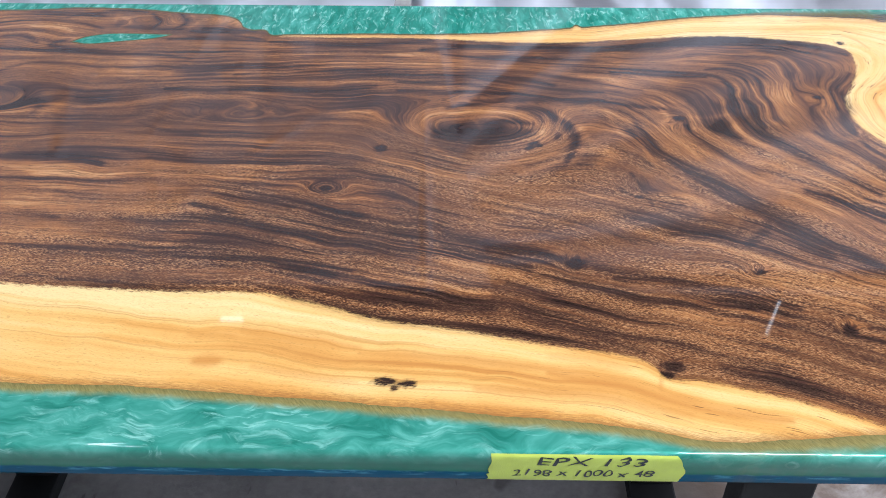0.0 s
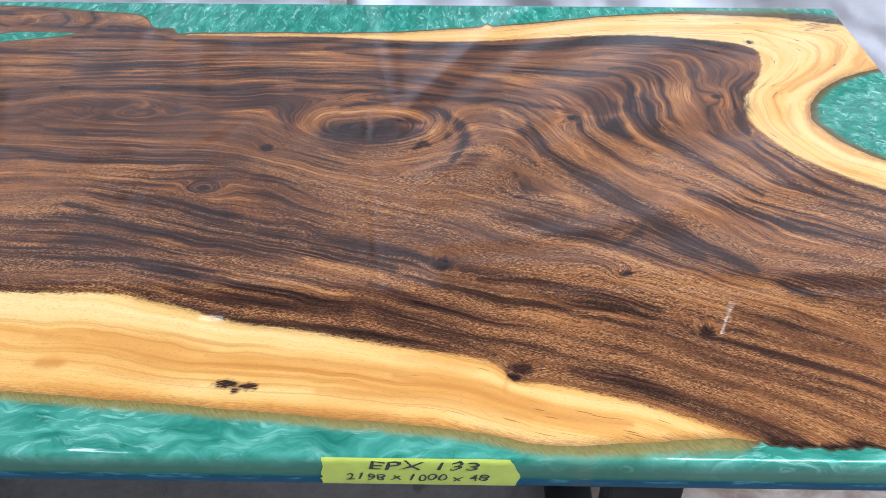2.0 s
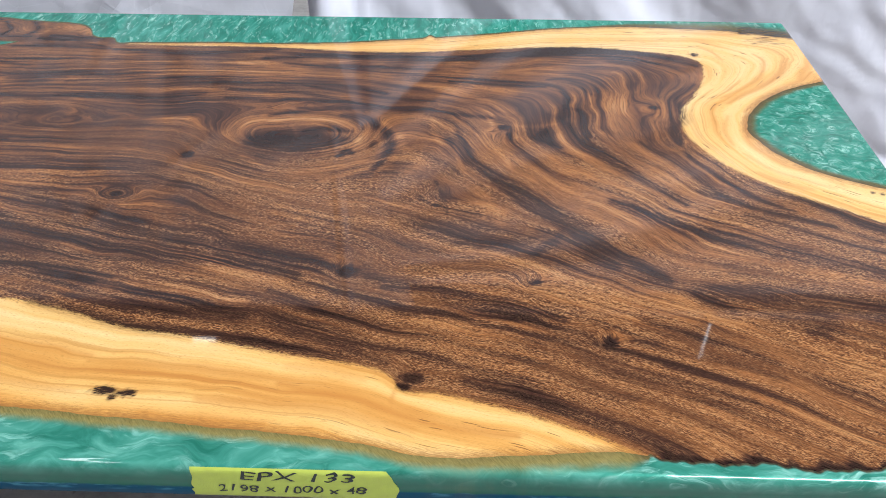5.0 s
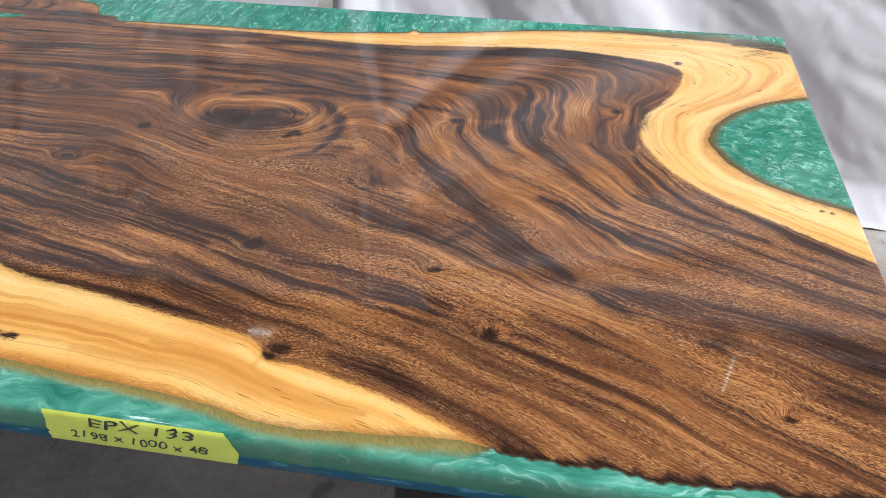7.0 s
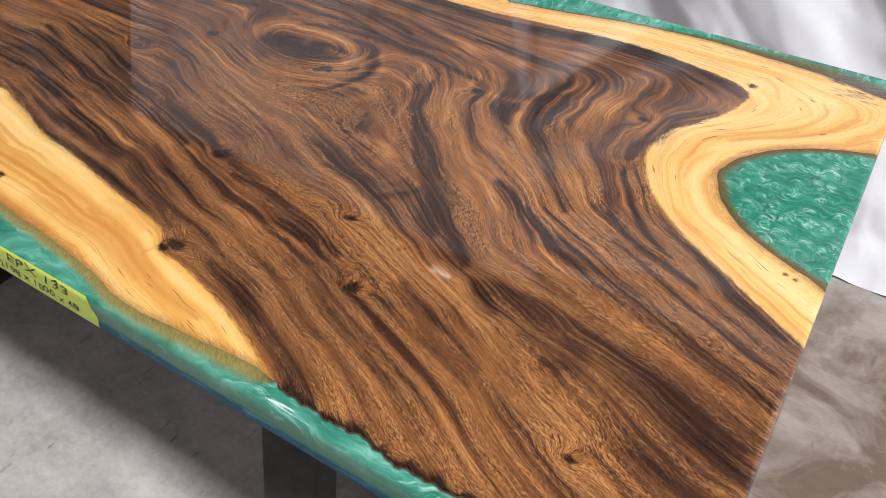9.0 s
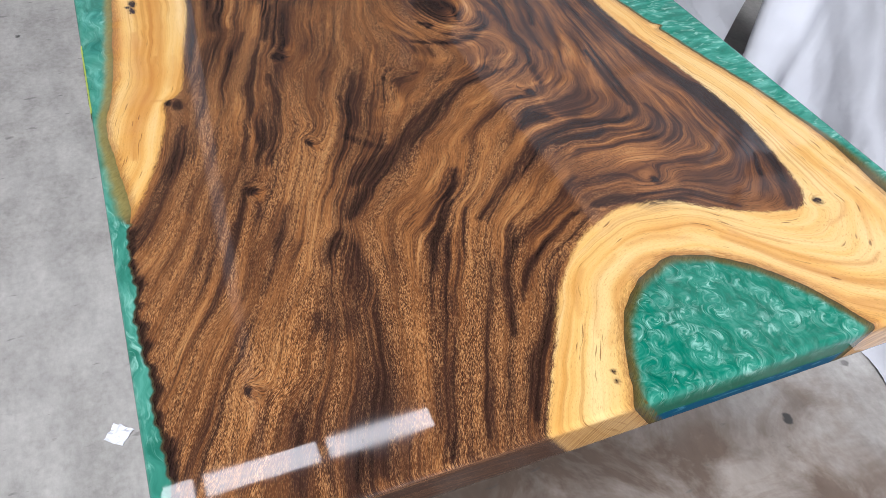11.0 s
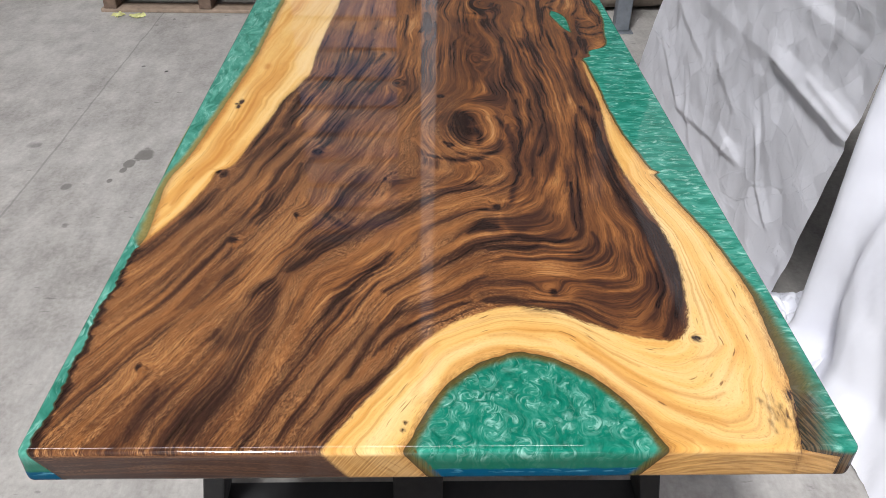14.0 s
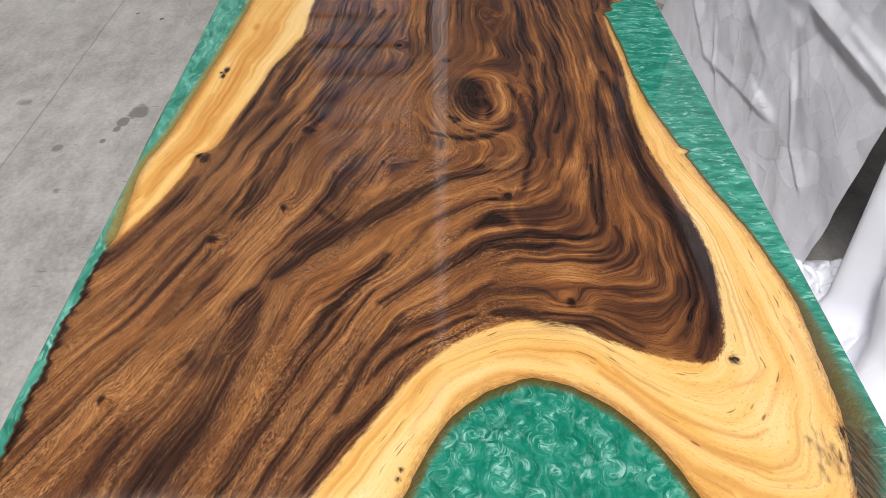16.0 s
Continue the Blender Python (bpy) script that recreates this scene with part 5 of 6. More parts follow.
def fields(x, y, dz):
    """Everything that the slab's surfaces need to know about a place in the slab, dz below its top."""
    lean = 0.7 * np.clip((0.11 - y) / 0.1, -1, 1) * np.where(np.abs(y) > 0.486, 0, 1) * np.clip((0.41 - y) / 0.08, 0, 1)
    ys = y + lean * dz
    f = {}
    live = np.where(x > 0.68, 1.0, 0.25)
    front = ys - np.interp(x, *FRONT_F) + wobble(x, 0.0038, (0.9, 1.7, 3.9, 7.3)) * live
    far = np.interp(x, *FAR_F) - ys + wobble(x + 3, 0.0012, (0.7, 1.9, 4.3)) + 0.05 * np.clip((-dz - 0.002) / 0.011, 0, 1) * np.clip((x - 1.0) / 0.09, 0, 1)
    # a short snag on the far edge
    far = far + 0.011 * np.exp(-(((x - 0.44) / 0.007) ** 2))
    moon = np.interp(ys, *MOON_F) - x + wobble(ys + 1, 0.002)
    slope = np.gradient(MOON_F[1], MOON_F[0])
    moon = moon / np.sqrt(1 + np.interp(ys, MOON_F[0], slope) ** 2)
    isl = line_distance(x, ys, ISLAND_CURVE) * np.where(inside(x, ys, ISLAND_CURVE), -1, 1)
    f["front"], f["far"], f["moon"], f["island"] = front, far, moon, isl
    f["wood"] = np.minimum(np.minimum(front, far), np.minimum(moon, isl))
    fs = (np.interp(x, *FSAP_F) - ys) * 0.95
    ring = np.vstack([FAR_SAP_CURVE, [(1.3, 0.8), (-1.3, 0.8)]])
    rs = line_distance(x, ys, FAR_SAP_CURVE) * np.where(inside(x, ys, ring), 1, -1)
    f["sap"] = np.maximum(fs, rs)
    # the rings wander, most where the crotch swirls
    swirl = np.exp(-(((x - 0.6) / 0.28) ** 2 + ((ys - 0.12) / 0.14) ** 2))
    wx = drift(x, ys, 0.05, 1.7) * (0.003 + 0.009 * swirl)
    wy = drift(x, ys, 0.05, 8.2) * (0.003 + 0.008 * swirl) + drift(x, ys, 0.018, 4.4) * (0.001 + 0.003 * swirl)
    f["psi"] = ring_value(x + wx, ys + wy) + 0.25 * dz
    end = (x > LONG / 2 - 0.004) & (dz < -0.005)
    tilt = np.hypot(ring_value(x + wx + 0.002, ys + wy) - f["psi"] + 0.25 * dz, ring_value(x + wx, ys + wy + 0.002) - f["psi"] + 0.25 * dz) / 0.002
    f["tight"] = np.clip(tilt, 0, 2)
    f["psi"] = np.where(end & (f["sap"] < 0), 0.25 * f["psi"] + 2.2 * dz + 0.05 * np.sin(ys * 7), f["psi"])
    sx, sy = x + 0.35 * wx, ys + 0.35 * wy
    dark, light, ochre = (k.read(sx, sy) for k in (DARK_TABLE, PALE_TABLE, OCHRE_TABLE))
    for kx, ky, a, b, s in KNOTS:
        r = np.hypot((x - kx) / a, (ys - ky) / b)
        r = r * (1 + 0.22 * np.sin(x * 420 + 3 * np.sin(ys * 610)) * np.sin(ys * 560 + 2 * np.sin(x * 370)))
        dark[:] = np.maximum(dark, s * np.clip(1.6 - r, 0, 1))
    # dark bark along the front where the heartwood meets the resin
    bark = np.exp(-((front / (0.0065 + 0.003 * np.sin(x * 83) + 0.002 * np.sin(x * 211))) ** 2)) * np.clip((x - 0.68) / 0.03, 0, 1)
    f["dark"], f["light"], f["ochre"] = np.maximum(dark, 1.45 * bark), light, ochre
    f["edge"] = f["wood"]
    return f


def clipped(name, verts, quads, keep, attrs, material, parent, label=""):
    """The part of a sheet of quads where keep is positive, cut along its zero line."""
    pos = keep > 0
    state = pos[quads].sum(1)
    faces = [tuple(q) for q in quads[state == 4]]
    verts = [tuple(v) for v in verts]
    values = {k: list(v) for k, v in attrs.items()}
    made = {}
    for q in quads[(state > 0) & (state < 4)]:
        face = []
        for a, b in zip(q, np.roll(q, -1)):
            if pos[a]:
                face.append(a)
            if pos[a] != pos[b]:
                key = (min(a, b), max(a, b))
                if key not in made:
                    i, j = key
                    k = keep[i] / (keep[i] - keep[j])
                    made[key] = len(verts)
                    verts.append(tuple(verts[i][c] + k * (verts[j][c] - verts[i][c]) for c in range(3)))
                    for v in values.values():
                        v.append(v[i] + k * (v[j] - v[i]))
                face.append(made[key])
        if len(face) > 2:
            faces.append(tuple(face))
    used = np.zeros(len(verts), bool)
    for f in faces:
        used[list(f)] = True
    number = np.cumsum(used) - 1
    ob = mesh_object(name, [v for v, u in zip(verts, used) if u], [[int(number[i]) for i in f] for f in faces], material, parent, label, smooth=True)
    for k, v in values.items():
        a = ob.data.attributes.new(k, "FLOAT", "POINT")
        a.data.foreach_set("value", np.array(v, np.float32)[used])
    return ob


def table_sheet():
    """The whole skin of the table top: vertices, quads and depth below the top."""
    rim = 0.012
    ax, ay = LONG / 2 - rim, WIDE / 2 - rim
    xs = np.concatenate([np.arange(-ax, -0.58, 0.012), np.linspace(-0.58, ax, 660)])
    ys = np.linspace(-ay, ay, 380)
    gx, gy = np.meshgrid(xs, ys, indexing="ij")
    verts = [np.column_stack([gx.ravel(), gy.ravel(), np.full(gx.size, TOP)])]
    n, m = gx.shape
    i, j = np.meshgrid(np.arange(n - 1), np.arange(m - 1), indexing="ij")
    a = (i * m + j).ravel()
    quads = [np.column_stack([a, a + m, a + m + 1, a + 1])]
    # the rim: base line, outward normal
    base = [(x, -ay, 0, -1) for x in xs] + [(ax, -ay, math.sin(k), -math.cos(k)) for k in np.linspace(0, math.pi / 2, 9)[1:-1]]
    base += [(ax, y, 1, 0) for y in ys] + [(ax, ay, math.cos(k), math.sin(k)) for k in np.linspace(0, math.pi / 2, 9)[1:-1]]
    base += [(x, ay, 0, 1) for x in xs[::-1]] + [(-ax, ay, -math.sin(k), math.cos(k)) for k in np.linspace(0, math.pi / 2, 9)[1:-1]]
    base += [(-ax, y, -1, 0) for y in ys[::-4]] + [(-ax, -ay, -math.cos(k), -math.sin(k)) for k in np.linspace(0, math.pi / 2, 9)[1:-1]]
    base = np.array(base)
    side = np.abs(base[:, 3])
    rings = []
    for d, e, z in PROFILE:
        out = d * (1 - side) + e * side
        rings.append(np.column_stack([base[:, 0] + out * base[:, 2], base[:, 1] + out * base[:, 3], np.full(len(base), TOP + z)]))
    start, count = n * m, len(base)
    verts += rings
    for r in range(len(rings) - 1):
        k = np.arange(count)
        p, q = start + r * count + k, start + r * count + (k + 1) % count
        quads.append(np.column_stack([p, p + count, q + count, q]))
    return np.vstack(verts), np.vstack(quads)


# rim profile: outward on the ends, outward on the long sides, height
PROFILE = [(0.0, 0.0, 0.0), (0.005, 0.005, -0.0001), (0.0075, 0.0075, -0.0006), (0.0095, 0.0095, -0.0018), (0.0112, 0.0112, -0.0038), (0.012, 0.012, -0.007), (0.012, 0.0122, -0.014), (0.012, 0.0122, -0.021), (0.012, 0.0122, -0.028), (0.012, 0.0121, -0.036), (0.012, 0.0119, -0.043), (0.0113, 0.0110, -0.0465), (0.009, 0.0085, -0.048)]
verts, quads = table_sheet()
f = fields(verts[:, 0], verts[:, 1], verts[:, 2] - TOP)
table = empty("river_table_top", (0, 0, 0), "polished walnut slab table top with pale sapwood and teal resin rivers", "table top")
wood = clipped("wood_slab", verts, quads, f["wood"], {k: f[k] for k in ("psi", "sap", "dark", "light", "ochre", "edge", "tight")}, WOOD, table, "swirling dark heartwood with straw-yellow sapwood under gloss")
slope_far = 0.006 + 0.032 * np.clip((verts[:, 0] - 0.74) / 0.26, 0, 1)
slope_front = np.interp(verts[:, 0], (0.40, 0.50, 0.60, 0.66, 0.685), (0.013, 0.014, 0.018, 0.018, 0.003))
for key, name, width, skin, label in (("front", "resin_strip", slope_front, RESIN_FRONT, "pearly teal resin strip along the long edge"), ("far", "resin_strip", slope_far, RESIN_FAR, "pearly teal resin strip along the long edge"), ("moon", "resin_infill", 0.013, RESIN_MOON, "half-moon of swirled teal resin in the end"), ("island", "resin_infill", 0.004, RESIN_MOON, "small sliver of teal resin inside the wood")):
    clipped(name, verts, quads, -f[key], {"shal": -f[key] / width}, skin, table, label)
under = box((-LONG / 2 + 0.02, -WIDE / 2 + 0.0175, TOP - 0.049), (LONG / 2 - 0.008, WIDE / 2 - 0.0175, TOP - 0.0475))
part("underside", under, plain("raw_underside", (0.10, 0.055, 0.03), 0.7), table, "unpolished brown wooden underside")


# ---- tape label on the front rim ----
def rim_point(s, lift):
    """A place on the front rim, s metres down along its curve from the top of the bend."""
    pts = [(-(WIDE / 2 - 0.012) - e, z) for d, e, z in PROFILE]
    run = [0.0]
    for (ay, az), (by, bz) in zip(pts, pts[1:]):
        run.append(run[-1] + math.hypot(by - ay, bz - az))
    s = min(max(s, 0), run[-1] - 1e-5)
    k = max(i for i in range(len(run) - 1) if run[i] <= s)
    u = (s - run[k]) / (run[k + 1] - run[k])
    (ay, az), (by, bz) = pts[k], pts[k + 1]
    n = Vector((0, az - bz, by - ay)).normalized()
    n = -n if n.y > 0 and k < 8 else n
    n = Vector((0, -abs(n.y), n.z))
    return Vector((0, ay + u * (by - ay), TOP + az + u * (bz - az))) + n * lift


def tape_label():
    thing = empty("masking_tape_label", (0.352, -0.5, TOP - 0.02), "lime green masking tape with black marker writing on the rim", "tape label")
    inv = Matrix.Translation(-thing.location)
    rows, cols = 22, 40
    vs, fs = [], []
    for layer in (0.0002, 0.0007):
        for i in range(cols + 1):
            for j in range(rows + 1):
                v = j / rows
                left = 0.2555 + 0.004 * math.sin(v * 9) * v - 0.006 * v * (v > 0.7)
                right = 0.437 + 0.011 * math.sin(v * 2.6) + 0.0008 * math.sin(v * 14)
                p = rim_point(0.0105 + v * 0.0455, layer)
                vs.append(inv @ Vector((left + (right - left) * i / cols, p.y, p.z)))
    w, half = rows + 1, (rows + 1) * (cols + 1)
    for i in range(cols):
        for j in range(rows):
            a = i * w + j
            fs.append((a, a + 1, a + w + 1, a + w))
            a += half
            fs.append((a, a + w, a + w + 1, a + 1))
    mesh_object("tape", vs, fs, TAPE, thing, smooth=True)
    for text, size, x0, wide, s0, high in (("EPX 133", 0.02, 0.301, 0.107, 0.0255, 0.0125), ("2198 x 1000 x 48", 0.016, 0.277, 0.141, 0.0445, 0.0115)):
        cu = bpy.data.curves.new("writing", "FONT")
        cu.body, cu.size, cu.offset, cu.shear = text, size, 0.00005, 0.15
        tmp = new("writing", cu)
        dg = bpy.context.evaluated_depsgraph_get()
        me = bpy.data.meshes.new_from_object(tmp.evaluated_get(dg))
        bpy.data.objects.remove(tmp)
        bpy.data.curves.remove(cu)
        xs, ys = [v.co.x for v in me.vertices], [v.co.y for v in me.vertices]
        for v in me.vertices:
            u = (v.co.x - min(xs)) / (max(xs) - min(xs))
            h = (v.co.y - min(ys)) / (max(ys) - min(ys))
            p = rim_point(s0 - h * high + 0.0008 * math.sin(u * 23 + s0 * 900) + 0.0005 * math.sin(u * 51), 0.0012)
            u += 0.006 * math.sin(h * 3 + u * 37)
            v.co = inv @ Vector((x0 + u * wide, p.y, p.z))
        me.materials.append(INK)
        ob = new("writing", me)
        ob.parent = thing
        tagged(ob, "black handwritten marker line")
    return thing


tape_label()


# ---- steel base ----
def table_base():
    z1 = TOP - THICK - 0.002
    base = empty("steel_table_base", (0, 0, 0), "black powder-coated steel trestle base under the table top", "table base")
    for x in (0.572, -0.655):
        for side in (-1, 1):
            bm = box((x, -0.022, 0.03), (x + 0.09, 0.022, z1 - 0.04), 0.004)
            for v in bm.verts:
                v.co.y += side * (0.478 - 0.150 * v.co.z)
            part("leg", bm, STEEL, base)
        part("top_rail", box((x, -0.40, z1 - 0.04), (x + 0.09, 0.40, z1), 0.004), STEEL, base)
        part("foot_rail", box((x, -0.495, 0.0), (x + 0.09, 0.495, 0.03), 0.004), STEEL, base)
        part("centre_post", box((x + 0.003, -0.085, 0.03), (x + 0.087, 0.02, z1 - 0.04), 0.004), STEEL, base)
    part("stretcher", box((-0.565, -0.06, z1 - 0.09), (0.572, 0.02, z1 - 0.04), 0.004), STEEL, base)
    return base


table_base()


# ---- white sheets behind the table ----
def cloth(name, label, category, material, surface, nx=120, nz=110):
    vs, fs = [], []
    for i in range(nx + 1):
        for j in range(nz + 1):
            u, v = i / nx, j / nz
            vs.append(surface(u, v))
    w = nz + 1
    for i in range(nx):
        for j in range(nz):
            a = i * w + j
            fs.append((a, a + w, a + w + 1, a + 1))
    ob = mesh_object(name, vs, fs, material, None, label, smooth=True)
    return tagged(ob, label, category)


def hanging_sheet(u, v):
    """Soft dust sheet: slanting folds, its hem spread on the floor."""
    x = 0.105 + 2.7 * u
    z = 2.02 * v
    away = math.hypot(x + 0.5, 2.05 - z)
    q = math.atan2(x + 0.5, 2.05 - z)
    n = noise.noise(Vector((q * 5, away * 0.9, 3.1)))
    calm = min(1, u / 0.05) * min(1, away / 0.9)
    fold = 0.022 * math.sin(q * 24 + 1.2 + 2.4 * n) + 0.009 * math.sin(q * 57 + 3 * n) + 0.03 * n
    crease = 0.012 * noise.noise(Vector((q * 16, away * 3, 1.2))) + 0.009 * abs(noise.noise(Vector((q * 38, away * 4, 5.0)))) + 0.006 * abs(noise.noise(Vector((q * 70 + away * 3, away * 8, 9.0)))) + 0.003 * noise.noise(Vector((q * 110, away * 12, 2.0)))
    y = 1.03 + calm * (fold + crease) * (0.35 + 0.65 * (1 - v)) - 0.05 * max(0, 0.12 - z) / 0.12
    if u < 0.022:
        y -= 0.035 + 0.02 * math.cos((u / 0.022 - 0.5) * math.pi)
    elif u < 0.05:
        k = (u - 0.022) / 0.028
        y += -0.035 * (1 - k) + 0.03 * math.sin(k * math.pi)
    return (x, y, max(z, 0.004 + 0.003 * math.sin(40 * x)))


rng = random.Random(11)
CREASES = []
for k in range(60):
    a = rng.choice((0.25, 0.9, 2.2, 2.9)) + rng.uniform(-0.4, 0.4)
    long = k < 9
    CREASES.append((math.cos(a), math.sin(a), rng.uniform(-1.5, 0.8), rng.uniform(0.003, 0.008) * rng.choice((-1, 1)), rng.uniform(0.10, 0.22) if long else rng.uniform(0.015, 0.06), rng.uniform(-1.5, 1.5), rng.uniform(0.5, 1.0) if long else rng.uniform(0.06, 0.25)))


def long_crease(ax, az, bx, bz, height, upper, lower):
    """A straight fold between two places: how far it stands out and how wide its two slopes are."""
    FOLDS.append((ax, az, bx, bz, height, upper, lower))


FOLDS = []
long_crease(-1, 0.622, -0.36, 0.655, 0.006, 0.1, 0.05)
long_crease(-0.4, 0.655, 0.11, 0.64, 0.017, 0.05, 0.03)
long_crease(-0.2, 0.69, 0.11, 0.668, 0.007, 0.04, 0.02)
long_crease(-1.1, 0.18, -0.46, 0.276, 0.008, 0.05, 0.022)
long_crease(-0.67, 0.3, -0.46, 0.278, 0.005, 0.02, 0.05)
long_crease(-0.415, 0.43, -0.3, 0.28, 0.007, 0.05, 0.02)
long_crease(-0.305, 0.285, -0.17, 0.22, 0.007, 0.04, 0.02)
long_crease(-1.44, 0.35, -1.05, 0.185, 0.007, 0.06, 0.03)
long_crease(-0.36, 0.842, 0.02, 0.842, 0.006, 0.03, 0.06)
long_crease(-0.85, 0.5, -0.55, 0.4, 0.004, 0.05, 0.03)
long_crease(-1.3, 0.52, -0.95, 0.44, 0.005, 0.06, 0.03)


def packing_paper(u, v):
    """Stiff crumpled paper with straight creases and a slanting hem."""
    z = 2.0 * v
    # above 1 m the unseen paper widens, added to brighten the table's reflection
    left = -1.72 + 0.42 * z if z < 1.0 else -1.30 - 0.35 * (z - 1.0)
    right = -0.06 + 0.225 * z if z < 0.66 else 0.088 + 0.2 * (z - 0.66)
    x = left + (right - left) * u
    y = 0.985 - 0.02 * noise.noise(Vector((x * 1.2, z * 1.2, 0.4)))
    for nx, nz, c, amp, reach, mid, half in CREASES:
        d = nx * x + nz * (z - 0.6) - c
        along = -nz * x + nx * (z - 0.6)
        y += amp * max(0, 1 - abs(d) / reach) * max(0, 1 - abs(along - mid) / half)
    for ax, az, bx, bz, height, upper, lower in FOLDS:
        ux, uz = bx - ax, bz - az
        size = math.hypot(ux, uz)
        k = ((x - ax) * ux + (z - az) * uz) / size**2
        d = ((z - az) * ux - (x - ax) * uz) / size
        fall = max(0, 1 - d / upper) if d > 0 else max(0, 1 + d / lower)
        y -= height * fall * max(0, min(1, 4 * k + 0.4, 4 * (1 - k) + 0.4))
    y += 0.002 * noise.noise(Vector((x * 14, z * 14, 2.0))) + 0.004 * abs(noise.noise(Vector((x * 5 + z * 3, z * 5 - x * 2, 6.0))))
    return (x, y, max(z, 0.004))


cloth("dust_sheet", "white cotton dust sheet hanging in slanting folds to the floor", "sheet", SHEET, hanging_sheet, 220, 130)
cloth("packing_paper", "crumpled white packing paper hung as a screen behind the table", "sheet", PAPER, packing_paper, 300, 300)


def heap():
    """Slack cloth lying crumpled at the foot of the sheets."""
    n = 90
    vs, fs = [], []
    for i in range(n + 1):
        for j in range(n + 1):
            u, v = i / n, j / n
            x, y = -0.14 + 0.50 * u, 0.90 + 0.34 * v
            edge = min(1, 5 * min(u, 1 - u, v, 1.02 - v))
            a = abs(noise.noise(Vector((x * 13 + y * 5, y * 17, 1.0)))) + 0.5 * abs(noise.noise(Vector((x * 29, y * 33 - x * 12, 4.0))))
            z = 0.004 + max(0, edge) * (0.02 + 0.13 * a * (0.4 + 0.6 * math.sin(math.pi * v)) * (1 - 0.4 * u))
            vs.append((x + 0.02 * noise.noise(Vector((x * 8, y * 8, 7.0))), y, z))
    for i in range(n):
        for j in range(n):
            a = i * (n + 1) + j
            fs.append((a, a + n + 1, a + n + 2, a + 1))
    ob = mesh_object("crumpled_cloth", vs, fs, SHEET, smooth=True)
    return tagged(ob, "crumpled white cloth slumped on the concrete floor", "cloth")


heap()
rail = part("hanging_rail", box((-1.9, 1.0, 2.0), (2.85, 1.04, 2.04), 0.005), GREY_STEEL)
tagged(rail, "grey steel rail from which the sheets hang", "rail")


# ---- far end of the hall ----
def pallet(at, label):
    thing = empty("wooden_pallet", at, label, "pallet")
    for k in range(3):
        y = 0.5225 * k
        part("stringer", box((0, y - 0.035, 0.02), (1.0, y + 0.035, 0.12), 0.006), PALLET, thing)
    for k in range(7):
        x = k * 0.148
        part("deck_board", box((x, -0.05, 0.12), (x + 0.11, 1.1, 0.142), 0.004), PALLET, thing)
    for x in (0.0, 0.44, 0.89):
        part("bottom_board", box((x, -0.05, 0.0), (x + 0.11, 1.1, 0.02), 0.004), PALE_BOARD, thing, "paler grey-tan board")
    return thing


p1 = pallet((-2.63, -1.75, 0), "dark weathered wooden pallet lying on the concrete floor")
p1.rotation_euler.z = math.pi
p1.location = (-2.63, -0.70, 0)

post = empty("rack_post", (-2.42, 1.06, 0), "grey steel rack upright bolted to the floor", "rack post")
part("upright", box((-0.035, -0.04, 0.008), (0.035, 0.04, 2.6), 0.006), GREY_STEEL, post)
part("base_plate", box((-0.06, -0.06, 0.0), (0.06, 0.06, 0.008), 0.003), GREY_STEEL, post)


def sack(at, size, seed):
    bm = bmesh.new()
    bmesh.ops.create_icosphere(bm, subdivisions=4, radius=1)
    for v in bm.verts:
        c = v.co
        c = Vector([math.copysign(abs(k) ** 0.6, k) for k in c])
        n = noise.noise(c * 1.8 + Vector((seed, 0, 0))) * 0.10 + noise.noise(c * 5 + Vector((seed, 3, 0))) * 0.03
        v.co = Vector((c.x * size[0], c.y * size[1], c.z * size[2])) * (1 + n)
    low = min(v.co.z for v in bm.verts)
    for v in bm.verts:
        v.co.z -= low
    for f in bm.faces:
        f.smooth = True
    ob = part("filled_sack", bm, SACK)
    ob.location = at
    return tagged(ob, "brown filled sack lying on the stack behind the rack", "sack", "stacked sacks")


sack((-3.0, 1.0, 0.0), (0.30, 0.55, 0.10), 1.0)
sack((-3.0, 1.05, 0.17), (0.30, 0.52, 0.10), 2.0)
sack((-3.02, 1.0, 0.34), (0.29, 0.54, 0.10), 3.0)

column = part("steel_column", box((-5.06, -0.02, 0), (-4.94, 0.12, H), 0.01), PALE_STEEL)
tagged(column, "pale grey steel column that carries the roof", "column")


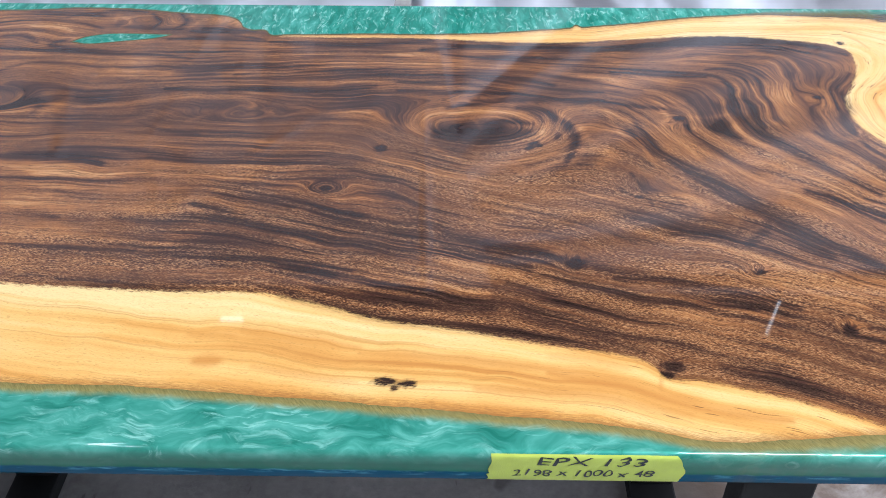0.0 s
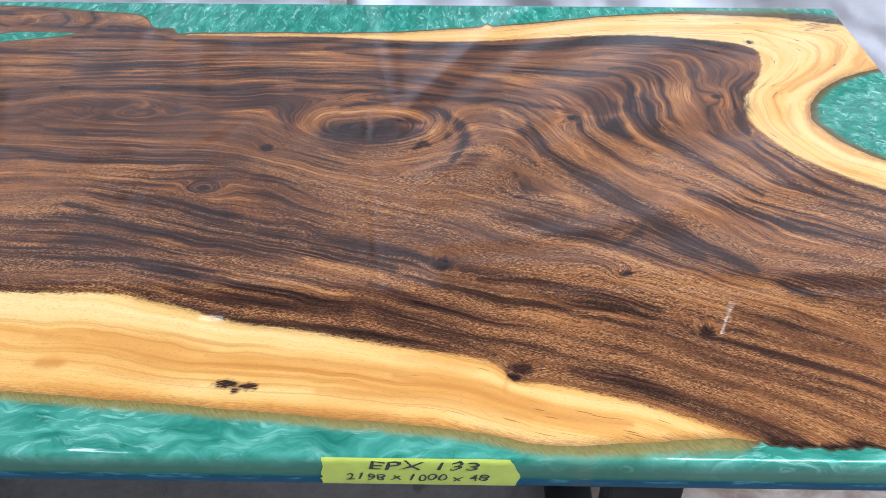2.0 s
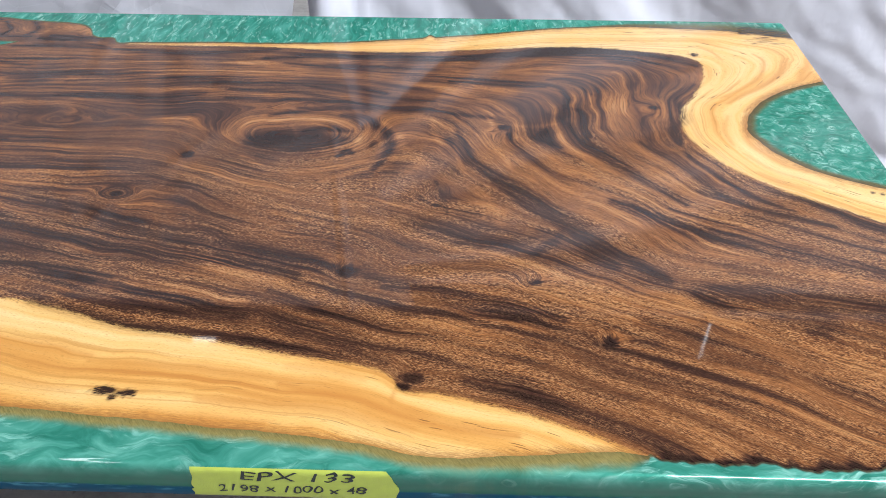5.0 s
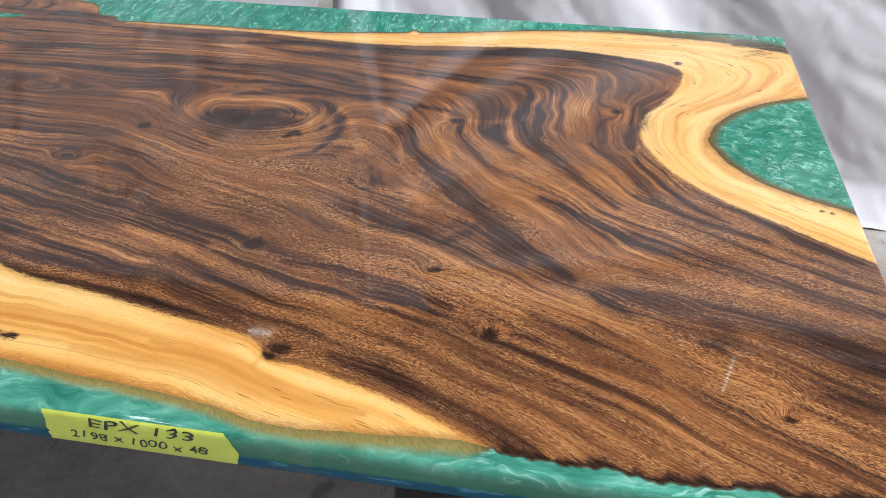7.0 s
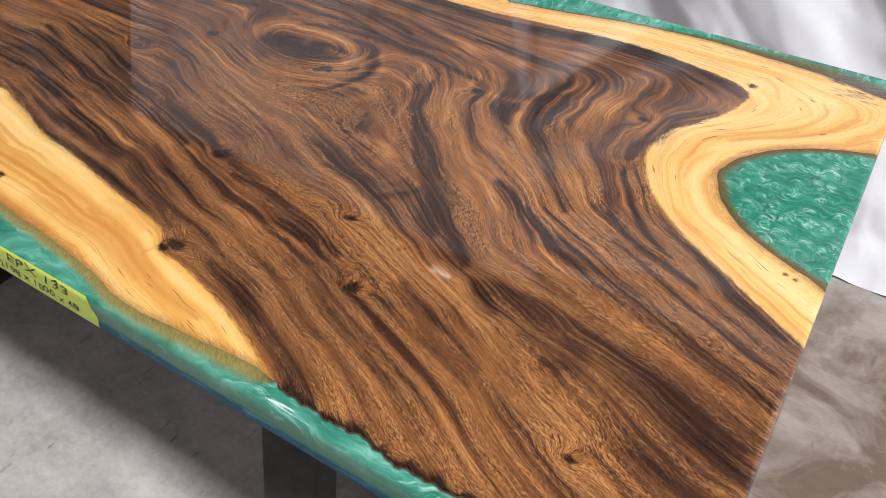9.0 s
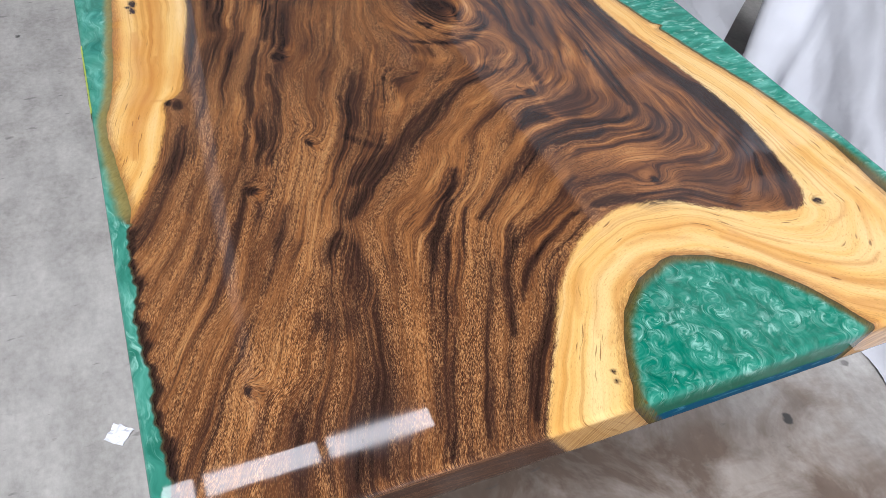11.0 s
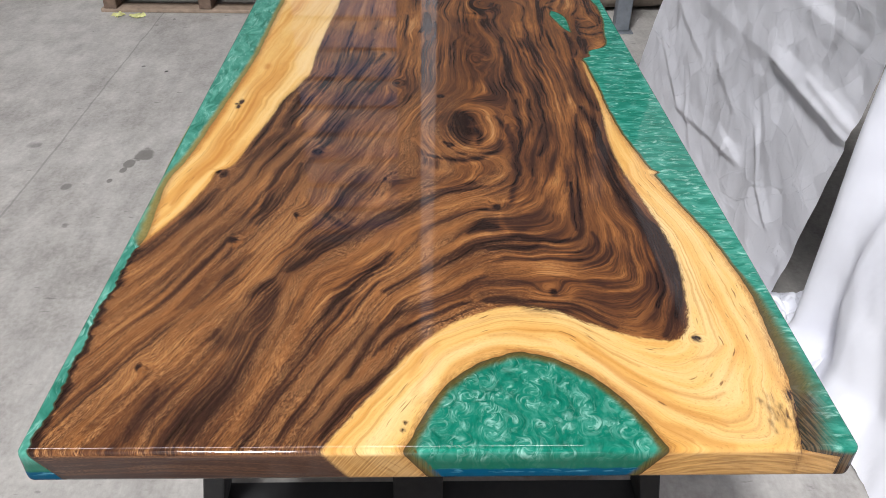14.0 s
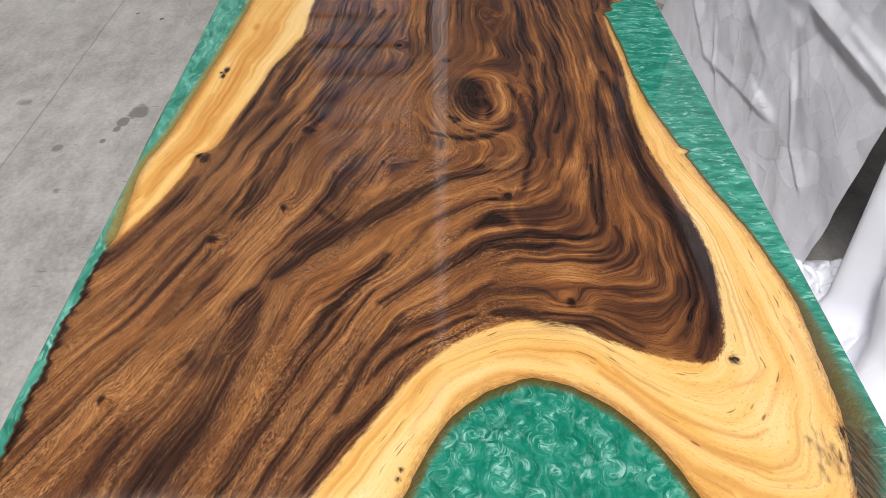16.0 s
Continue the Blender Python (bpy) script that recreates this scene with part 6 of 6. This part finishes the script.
# ---- lamps ----
bay = empty("hanging_bar_lamp", (-1.65, 3.6, 5.0), "slim bar lamp hanging on a rod from the roof", "lamp")
part("shade", box((-0.12, -0.04, 0.02), (0.12, 0.04, 0.08), 0.01), GREY_STEEL, bay, "grey metal shade")
part("diffuser", box((-0.10, -0.022, -0.005), (0.10, 0.022, 0.02), 0.005), LAMP_GLOW, bay, "glowing white diffuser")
part("hanging_rod", box((-0.01, -0.01, 0.08), (0.01, 0.01, H - 5.0)), GREY_STEEL, bay)
tube = empty("tube_lamp", (1.37, 1.0, 2.04), "short white fluorescent tube fixed to the hanging rail", "lamp")
part("tube", box((-0.004, -0.004, 0.004), (0.004, 0.004, 0.2), 0.0015), TUBE_GLOW, tube)
part("cap", box((-0.012, -0.012, 0.0), (0.012, 0.012, 0.02), 0.002), GREY_STEEL, tube)


def batten(y, first=[]):
    """A ceiling light: steel tray and glowing cover."""
    if first:
        return copy_thing(first[0], Matrix.Translation((-3.28, y, 8.0)))
    thing = empty("ceiling_light", (-3.28, y, 8.0), "white strip light hung in a row below the hall roof", "ceiling light", "strip lights in a row")
    part("tray", box((-0.14, -0.64, 0.0), (0.14, 0.64, 0.05), 0.004), GREY_STEEL, thing)
    part("diffuser", box((-0.125, -0.625, -0.03), (0.125, 0.625, 0.0), 0.004), BATTEN_GLOW, thing, "glowing white cover")
    for k in (-0.5, 0.5):
        part("hanger", box((-0.006, k - 0.006, 0.05), (0.006, k + 0.006, H - 8.0)), GREY_STEEL, thing)
    first.append(thing)
    return thing


for k in range(5):
    batten(1.27 - 1.37 * k)


# ---- litter on the floor ----
def scrap(at, size, material, label, seed):
    bm = bmesh.new()
    bmesh.ops.create_grid(bm, x_segments=6, y_segments=6, size=size)
    for v in bm.verts:
        n = noise.noise(v.co / size * 1.3 + Vector((seed, 0, 0)))
        v.co.z = abs(n) * size * 0.8
        v.co.x *= 1 + 0.4 * noise.noise(v.co * 40 + Vector((0, seed, 0)))
    bmesh.ops.solidify(bm, geom=bm.faces[:], thickness=0.0015)
    low = min(v.co.z for v in bm.verts)
    for v in bm.verts:
        v.co.z -= low
    ob = part("paper_scrap", bm, material)
    ob.location = at
    ob.rotation_euler.z = seed
    return tagged(ob, label, "scrap")


scrap((-2.58, -1.69, 0.0), 0.028, SCRAP, "small yellow-green paper scrap on the concrete", 1.0)
scrap((-2.57, -1.58, 0.0), 0.034, SCRAP, "small yellow-green paper scrap on the concrete", 2.4)
scrap((0.42, -0.62, 0.0), 0.02, PAPER, "torn white paper scrap on the concrete", 4.1)
